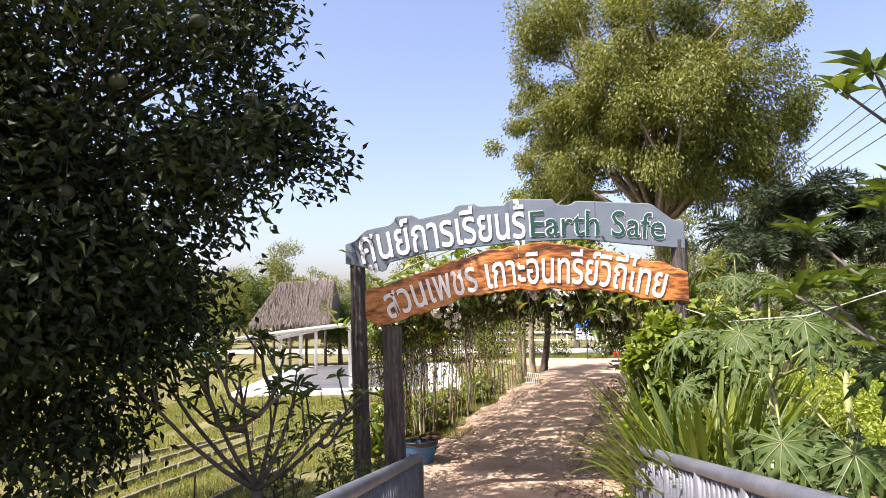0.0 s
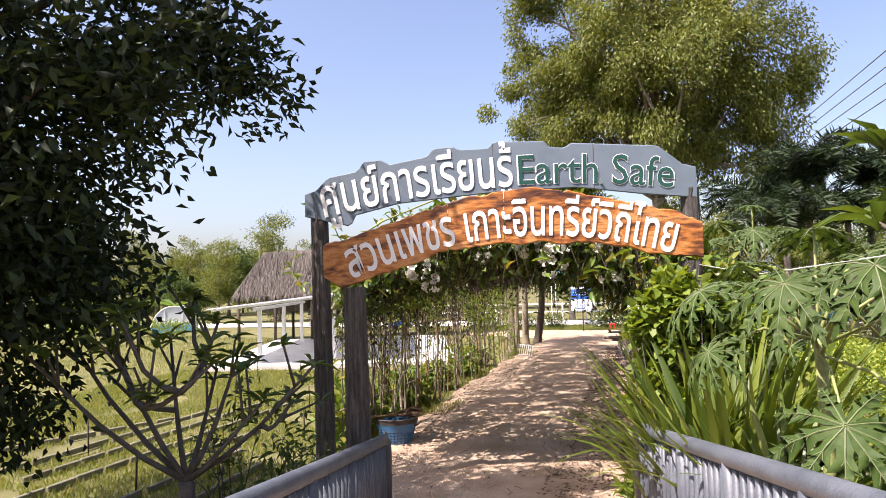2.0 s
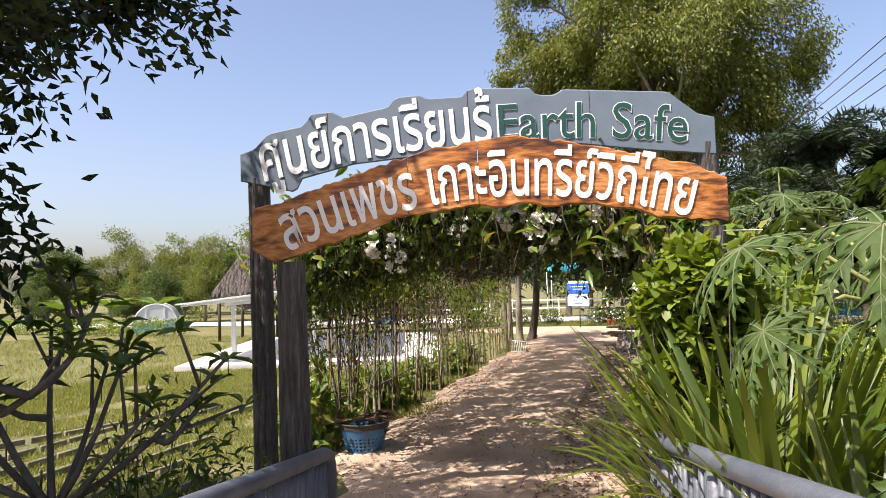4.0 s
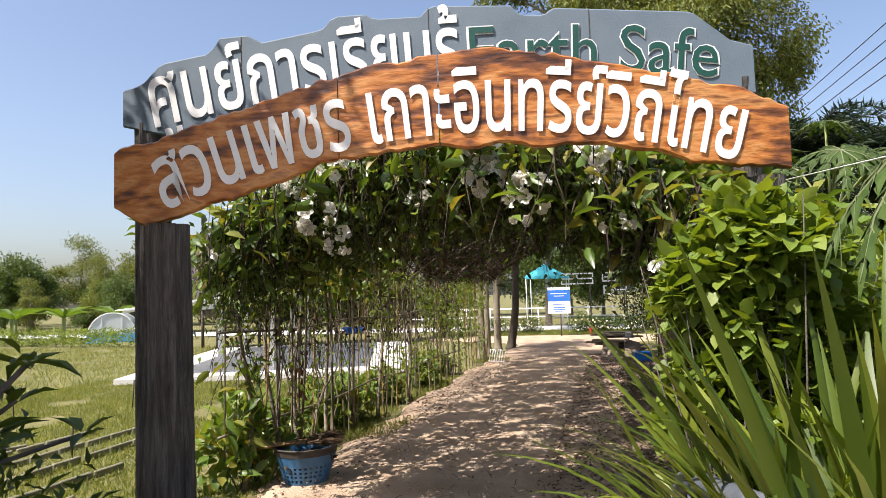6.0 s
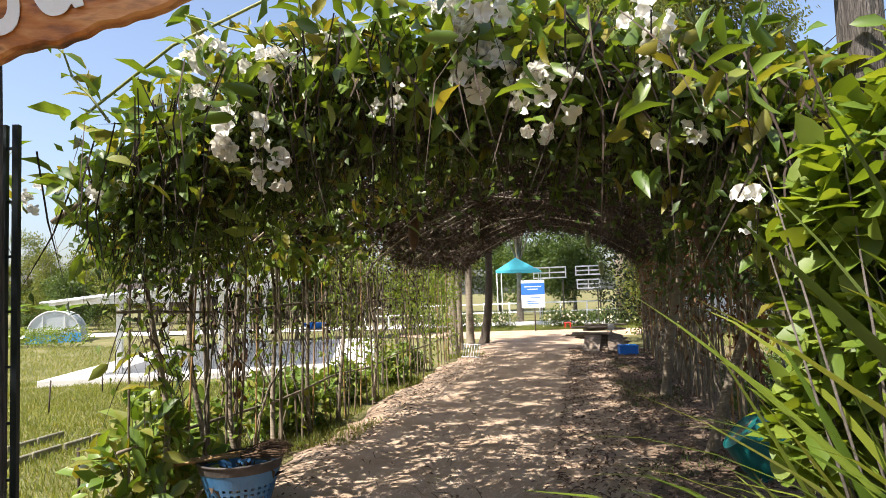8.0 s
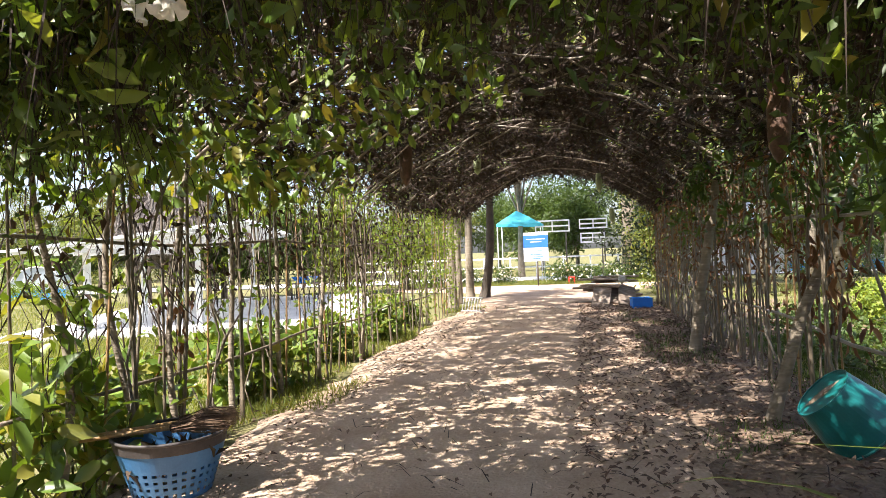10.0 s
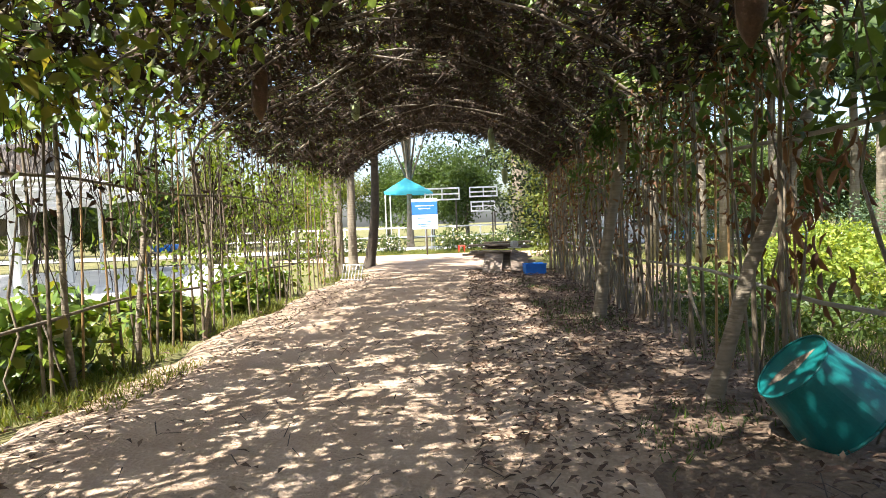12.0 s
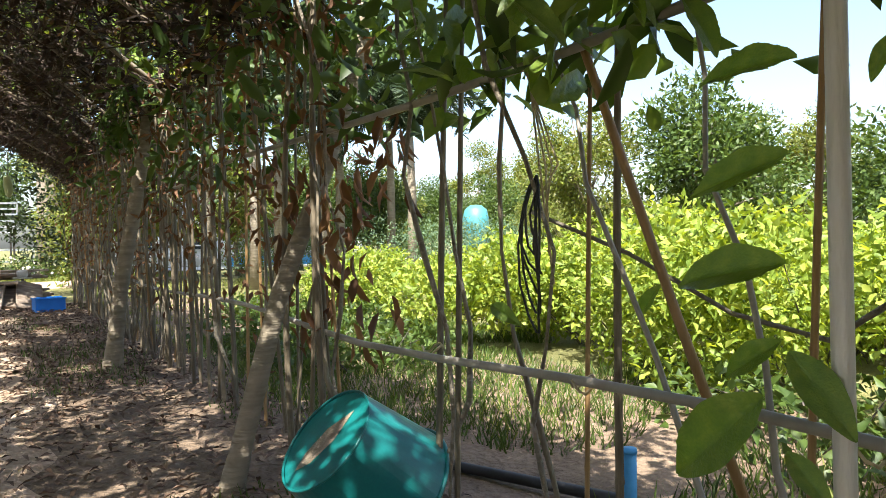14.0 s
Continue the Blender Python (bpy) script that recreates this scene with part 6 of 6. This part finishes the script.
for k, (sx, sy, sh) in enumerate(((-4.6, 9.0, 0.5), (-6.2, 13.0, 0.55), (-8.5, 17.0, 0.6), (-5.2, 15.0, 0.5), (-10.0, 15.5, 0.5), (-7.0, 10.6, 0.6), (-3.9, 12.4, 0.5), (-9.4, 19.5, 0.6), (-7.6, 19.0, 0.6))):
    sk = thing("wooden_stake", "thin wooden stake standing in the lawn", "stake", "lawn stakes", at=(sx, sy, 0))
    part("stake", mesh_of("stake", *tube_data([(0, 0, -0.1), (q.normal(0, 0.03), q.normal(0, 0.03), sh)], 0.014, 6), smooth=True), M["twig"], sk)

# metal trellis behind the gate post
tr = thing("metal_trellis", "dark painted metal trellis behind the gate post", "trellis", at=(-2.18, 9.8, 0), turn=14)
M["dark_metal"] = material("dark_metal", [(0.02, 0.03, 0.035), (0.05, 0.06, 0.065)], 8, 0.45, 0.6, bump=0.05)
for xx in (0.0, 0.07):
    part("upright", box_bm(0.035, 0.035, 3.0, (xx, 0, 1.5)), M["dark_metal"], tr)
for k in range(9):
    part("rung", box_bm(0.07, 0.015, 0.015, (0.035, 0, 0.3 + 0.32 * k)), M["dark_metal"], tr)


# ---- right field ----
q = np.random.default_rng(181)
cs, rads = [], []
for k in range(64):
    cs.append((5.4 + 8.2 * q.random(), 11.0 + 12 * q.random(), 0.3 + 0.55 * q.random()))
    rads.append((0.55 + 0.2 * q.random(), 0.6, 0.4 + 0.3 * q.random()))
for k in range(16):
    cs.append((5.8 + 3.2 * q.random(), 12.6 + 5.0 * q.random(), 0.4 + 0.6 * q.random()))
    rads.append((0.5, 0.5, 0.45))
M["leaf_lime"] = material("leaf_lime", [(0.13, 0.20, 0.025), (0.24, 0.33, 0.045), (0.42, 0.48, 0.09)], 3, 0.55, bump=0, per="island", through_light=0.4)
M["leaf_blue"] = material("leaf_blue", [(0.07, 0.13, 0.07), (0.11, 0.18, 0.10), (0.16, 0.23, 0.12)], 3, 0.6, bump=0, per="island", through_light=0.3)
for k in range(10):
    sel = slice(k * 8, k * 8 + 8)
    heap("shrub", "sunlit lime-green shrubs in a dense bed behind the fence", sorted(cs, key=lambda c: c[1])[sel], rads[sel], 1300, 0.085, 0.045, "folded", M["leaf_lime"], 800 + k, group="lime-green bed", shell=0.4, flat=0.5)
for k in range(9):
    bx, by = 8 + 14 * q.random(), 25 + 8 * q.random()
    heap("shrub", "blue-green feathery shrub in the garden field", [(bx + q.normal(0, 1), by + q.normal(0, 0.6), 0.7 + 0.6 * q.random()) for _ in range(4)], [(0.9, 0.9, 0.8)] * 4, 420, 0.10, 0.035, "diamond", M["leaf_blue"], 820 + k, group="blue-green shrubs", shell=0.4)
for k in range(8):
    bx, by = 3.7 + 2.2 * q.random(), 13.5 + 10 * q.random()
    heap("shrub", "low green weeds on the shaded soil behind the fence", [(bx + q.normal(0, 0.4), by + q.normal(0, 0.6), 0.18) for _ in range(5)], [(0.5, 0.5, 0.22)] * 5, 130, 0.10, 0.05, "folded", M["leaf_mid"], 840 + k, group="weeds")
M["tank_plastic"] = material("tank_plastic", [(0.05, 0.20, 0.23), (0.07, 0.25, 0.28)], 3, 0.5, bump=0.05)
tank = thing("water_tank", "pale blue-grey plastic water tank in the garden", "tank", at=(19.5, 35.0, 0))
part("body", mesh_of("body", *tube_data([(0, 0, 0), (0, 0, 2.1), (0, 0, 2.5), (0, 0, 2.7)], [0.6, 0.6, 0.5, 0.25], 20), smooth=True), M["tank_plastic"], tank)
house = thing("house", "white-walled low house beyond the field", "house", at=(12.0, 52, 0), turn=-20)
part("wall", box_bm(9, 6, 2.8, (0, 0, 1.4)), M["white_steel"], house)
part("roof", mesh_of("roof", [(-5, -3.6, 2.75), (5, -3.6, 2.75), (5, 3.6, 2.75), (-5, 3.6, 2.75), (-4.6, 0, 4.2), (4.6, 0, 4.2)], [(0, 1, 5, 4), (1, 2, 5), (2, 3, 4, 5), (3, 0, 4), (3, 2, 1, 0)]), M["roof_sheet"], house)
for xx in (-3, 0, 3):
    w = part("window", box_bm(1.2, 0.06, 1.1, (xx, -3.02, 1.5)), M["dark_metal"], house)
    part("sill", box_bm(1.4, 0.12, 0.06, (xx, -3.06, 0.92)), M["concrete"], w)


# ---- palms ----
def frond(length, seed):
    r = np.random.default_rng(seed)
    n = 12
    x = z = 0.0
    a = radians(65)
    spine = []
    for i in range(n + 1):
        spine.append(Vector((x, 0, z)))
        x += math.cos(a) * length / n
        z += math.sin(a) * length / n
        a -= radians(115) / n
    at, al, ln = [], [], []
    for i in range(1, n * 8):
        k = i / (n * 8)
        p = spine[int(k * n)].lerp(spine[int(k * n) + 1], k * n - int(k * n))
        for s in (-1, 1):
            at.append(p)
            al.append((0.6 + r.normal(0, 0.1), s * (0.9 + r.normal(0, 0.25)), -0.15 + r.normal(0, 0.5)))
            ln.append(0.62 * (1 - 0.5 * k) * length / 2.4)
    return leaves_mesh("frond", at, al, ln, 0.035, "strip", 0.3, seed)


M["palm_leaf"] = material("palm_leaf", [(0.018, 0.035, 0.016), (0.035, 0.06, 0.025), (0.05, 0.085, 0.03)], 3, 0.5, bump=0, per="island", through_light=0.1)
FRONDS = [frond(2.6, 5), frond(2.3, 6)]
for me in FRONDS:
    me.materials.append(M["palm_leaf"])


def palm(at, height, n, seed, scale=1.0):
    r = np.random.default_rng(seed)
    ob = thing("palm_tree", "dark feathery foxtail palm with a slender grey trunk", "palm", "palms", at=at)
    part("trunk", mesh_of("trunk", *tube_data([(0, 0, -0.1), (0.05, 0, height * 0.5), (0, 0, height)], [0.17, 0.13, 0.10], 9), smooth=True), M["bark_ring"], ob)
    for i in range(n):
        p = part("frond", FRONDS[i % 2], None, ob)
        p.matrix_basis = pose(0, 0, height - 0.1, 0, 0, 360 * i / n + r.normal(0, 10)) @ pose(0, 0, 0, 0, r.normal(5, 18), 0) @ Matrix.Scale(scale * (0.85 + 0.3 * r.random()), 4)
    return ob


for k, (px, py, ph) in enumerate(((8.2, 29.4, 6.1), (10.4, 30.0, 6.1), (9.4, 29, 4.6), (7.2, 28.5, 4.4), (12.8, 31, 5.6), (6.6, 31, 5.0), (11.8, 28, 4.6))):
    palm((px, py, 0), ph + 0.3, 20, 900 + k, 1.12)

for k, (ob, top, mt) in enumerate(STEM_TREES):
    q = np.random.default_rng(950 + k)
    if k < 2:
        for i in range(7):
            a = 360 * i / 7 + 20 * k
            e = top + Vector((math.cos(radians(a)) * 0.45, math.sin(radians(a)) * 0.5, -0.25 - 0.3 * q.random()))
            lf, rb = PAPAYA[i % 4]
            leaf = part("leaf", lf, None, ob)
            leaf.matrix_basis = Matrix.Translation(e) @ Euler((0, radians(55), radians(a)), "XYZ").to_matrix().to_4x4() @ Matrix.Scale(0.75, 4)
            part("stalk", mesh_of("stalk", *tube_data([top, top.lerp(e, 0.5) + Vector((0, 0, 0.1)), e], 0.008, 5), smooth=True), M["stalk"], ob)
    else:
        for i in range(9):
            p = part("frond", FRONDS[i % 2], None, ob)
            p.matrix_basis = Matrix.Translation(top) @ pose(0, 0, -0.1, 0, 0, 40 * i + q.normal(0, 8)) @ pose(0, 0, 0, 0, q.normal(15, 15), 0) @ Matrix.Scale(0.8, 4)

# banana plants on the far left
M["banana"] = material("banana", [(0.07, 0.14, 0.02), (0.12, 0.20, 0.035)], 3, 0.45, bump=0, per="island", through_light=0.35)
for k, (bx, by) in enumerate(((-32.5, 36.0), (-30.5, 37.5), (-35.0, 38.0), (-29.0, 40.0))):
    bn = thing("banana_plant", "banana plant with broad arching leaves", "plant", "banana plants", at=(bx, by, 0))
    part("stem", mesh_of("stem", *tube_data([(0, 0, -0.1), (0, 0, 1.6)], [0.16, 0.11], 8), smooth=True), M["stalk"], bn)
    for i in range(8):
        a = i * 0.79 + k
        part("leaf", leaves_mesh("leaf", [(0, 0, 1.5)], [(math.cos(a), math.sin(a), 0.7 - 0.1 * (i % 4))], 1.7, 0.45, "broad", 0.9, i), M["banana"], bn)


# ---- distant trees and hedges ----
proto = []
for k, (h, cr, n, mt) in enumerate(((7.5, (3.0, 3.0, 3.7), 12000, "leaf_mid"), (9.5, (3.0, 3.0, 4.7), 12000, "leaf_olive"), (6.0, (3.0, 3.0, 3.0), 11000, "leaf_mid"), (11.0, (3.4, 3.4, 5.4), 13000, "leaf_olive"))):
    proto.append(tree("tree", ("leafy green tree beyond the garden", "thin olive-green tree beyond the garden", "low dark green tree beyond the garden", "tall airy tree beyond the garden")[k], (-40.0 - 7 * k, 62 + 3 * k, 0), h, 0.17, cr, None, 0.28, 0.11, n, (M["bark"], M[mt]), 1000 + k, "diamond", 7, 0.1, (0, 0), 0.4, 0.2, 1.0, group="distant trees", shell=0.1))
q = np.random.default_rng(191)
spots = []
for k in range(26):
    spots.append((-75 + 5.2 * k + q.normal(0, 1.5), 66 + q.normal(0, 6), 0.7 + 0.4 * q.random()))
for k in range(12):
    spots.append((-52 + 3.4 * k + q.normal(0, 1), 54 + q.normal(0, 3), 0.42 + 0.25 * q.random()))
for k in range(16):
    spots.append((26 + 3.5 * q.random() * 6, 20 + 2.6 * k + q.normal(0, 1), 0.4 + 0.35 * q.random()))
for k in range(8):
    spots.append((14 + 2.5 * k, 56 + q.normal(0, 2), 0.55 + 0.3 * q.random()))
for k in range(10):
    spots.append((-20 + 4.5 * k, -22 + q.normal(0, 2), 0.9 + 0.3 * q.random()))
spots += [(24.0, 26.0, 0.95), (27.0, 20.0, 1.0), (22.5, 31.0, 0.8), (29.5, 15.0, 0.95), (13.5, 34.0, 0.6), (29.0, 13.0, 0.8), (14.2, 44.0, 0.7), (12.7, 39.0, 0.65), (9.0, 36.0, 0.55), (-14.5, 34.5, 0.5), (-12.0, 35.5, 0.55), (-9.5, 36, 0.5), (-7, 37.5, 0.45), (5.8, 37.0, 0.6), (4.2, 34.0, 0.6)]
for k, (tx, ty, s) in enumerate(spots):
    c = copy_thing(proto[int(q.integers(0, 4))], pose(tx, ty, 0, 0, 0, 360 * q.random()))
    c.scale = (s, s, s)
for k in range(9):
    hx, hy = -24 - 2.2 * k, 34.5 + 0.4 * k
    heap("hedge", "yellow-green clipped hedge bushes at the lawn's edge", [(hx, hy, 0.5), (hx + 0.9, hy + 0.2, 0.55), (hx - 0.8, hy, 0.5)], [(0.9, 0.7, 0.55)] * 3, 260, 0.13, 0.07, "folded", M["leaf_bright"], 1100 + k, group="hedge", flat=0.5)

# power lines
M["cable"] = material("cable", [(0.02, 0.02, 0.02), (0.05, 0.05, 0.05)], 5, 0.6, bump=0)
for k in range(4):
    cb = thing("power_line", "black overhead power cable", "cable", "power lines")
    pts = [(22 - 0.0 * k, -8, 11.5 + 0.45 * k), (13, 8, 8.6 + 0.42 * k), (8.6, 20, 7.35 + 0.42 * k), (6.6, 34, 6.5 + 0.33 * k), (5.0, 55, 6.2 + 0.3 * k)]
    part("cable", mesh_of("cable", *tube_data(pts, 0.014, 5), smooth=True), M["cable"], cb)
wr = thing("string_line", "thin white string tied from the gate to the plants", "string")
part("string", mesh_of("string", *tube_data([(2.7, 9.3, 2.85), (3.0, 7.5, 2.72), (3.4, 5.8, 2.8), (4.4, 3.8, 3.3)], 0.004, 4), smooth=True), M["white_paint"], wr)

# round fruit on the dark tree
M["fruit"] = material("fruit", [(0.03, 0.035, 0.018), (0.06, 0.065, 0.035)], 8, 0.7, bump=0.1)
for k, (fx, fy, fz) in enumerate(((-1.9, 6.4, 5.3), (-1.75, 6.2, 5.05), (-2.6, 5.2, 5.2), (-2.0, 5.6, 5.9), (-3.0, 5.0, 4.1))):
    fo = thing("round_fruit", "round dull green fruit hanging in the dark tree", "fruit", "fruits", at=(fx, fy, fz))
    part("body", mesh_of("body", *tube_data([(0, 0, 0.075 * math.cos(a)) for a in np.linspace(0.05, math.pi - 0.05, 9)], [0.085 * math.sin(a) for a in np.linspace(0.05, math.pi - 0.05, 9)], 12), smooth=True), M["fruit"], fo)
    part("stalk", mesh_of("stalk", *tube_data([(0, 0, 0.07), (0.02, 0, 0.4)], 0.006, 5), smooth=True), M["bark_dark"], fo)


# ---- grass and litter ----
def grass(name, label, xs_, ys_, n, h, mat, seed, keep_out=None, patch=0.0):
    r = np.random.default_rng(seed)
    x = xs_[0] + (xs_[1] - xs_[0]) * r.random(n)
    y = ys_[0] + (ys_[1] - ys_[0]) * r.random(n)
    ok = np.array([(noise.noise((a * 0.7, b * 0.7, 2)) > patch) and not (keep_out and keep_out(a, b)) for a, b in zip(x, y)])
    x, y = x[ok], y[ok]
    n = len(x)
    z = np.array([ground_z(a, b) for a, b in zip(x, y)]) - 0.03
    d = np.stack([r.normal(0, 0.45, n), r.normal(0, 0.45, n), np.ones(n)], 1)
    ob = part(name, leaves_mesh(name, np.stack([x, y, z], 1), d, h * (0.5 + r.random(n)), 0.008 + 0.004 * r.random(n), "strip", 0.0, seed), mat)
    return tagged(ob, label, "grass", kind="stuff")


off_path = lambda a, b: path_edges(b)[0] - 0.05 < a < path_edges(b)[1] + 0.05
on_slab = lambda a, b: -13.5 < a < -3.5 and b > 21.2
grass("lawn_grass", "dry green lawn grass", (-13, -2.2), (6.5, 22.5), 130000, 0.09, M["grass"], 51, lambda a, b: off_path(a, b) or on_slab(a, b), -0.35)
grass("lawn_grass", "dry green lawn grass", (-32, -11), (9, 34), 60000, 0.14, M["grass"], 52, None, -0.3)
grass("path_edge_grass", "fresh green grass along the path edge", (-2.95, -1.9), (14.6, 27.0), 12000, 0.13, M["grass"], 53, None, 0.02)
grass("path_edge_grass", "sparse grass at the foot of the fence", (1.7, 3.3), (13, 27.5), 9000, 0.10, M["leaf_mid"], 54, None, 0.05)
grass("field_grass", "grass and weeds of the garden field", (3.2, 20), (12, 34), 60000, 0.13, M["grass"], 55, None, -0.1)
grass("field_grass", "low green weeds and grass behind the fence", (3.3, 7.0), (11.2, 20), 30000, 0.13, M["leaf_mid"], 60, None, -0.25)
grass("road_edge_grass", "green grass beside the road", (-8, 8), (38.3, 42.6), 22000, 0.16, M["grass"], 56, None, -0.4)
r = np.random.default_rng(57)
n = 9300
x = np.concatenate([3.3 - 2.6 * r.random(8000) ** 1.1, -2.6 + 1.0 * r.random(900), -2.0 + 4 * r.random(400)])
y = 9.8 + 17.5 * r.random(n)
at = np.stack([x, y, np.array([ground_z(a, b) for a, b in zip(x, y)]) + 0.045 + 0.01 * r.random(n)], 1)
litter = part("leaf_litter", leaves_mesh("leaf_litter", at, dirs(n, r) * [1, 1, 0.25], 0.03 + 0.07 * r.random(n), 0.03, "folded", 0.8, 58), M["litter"])
tagged(litter, "dry brown fallen leaves on the path", "litter", kind="stuff")
n = 700
x = -2.3 + 5 * r.random(n)
y = 9.8 + 17 * r.random(n)
at = np.stack([x, y, np.array([ground_z(a, b) for a, b in zip(x, y)]) + 0.04], 1)
tagged(part("twig_litter", leaves_mesh("twig_litter", at, dirs(n, r) * [1, 1, 0.1], 0.1 + 0.25 * r.random(n), 0.008, "strip", 0.8, 59), M["twig"]), "broken twigs on the path", "litter", kind="stuff")
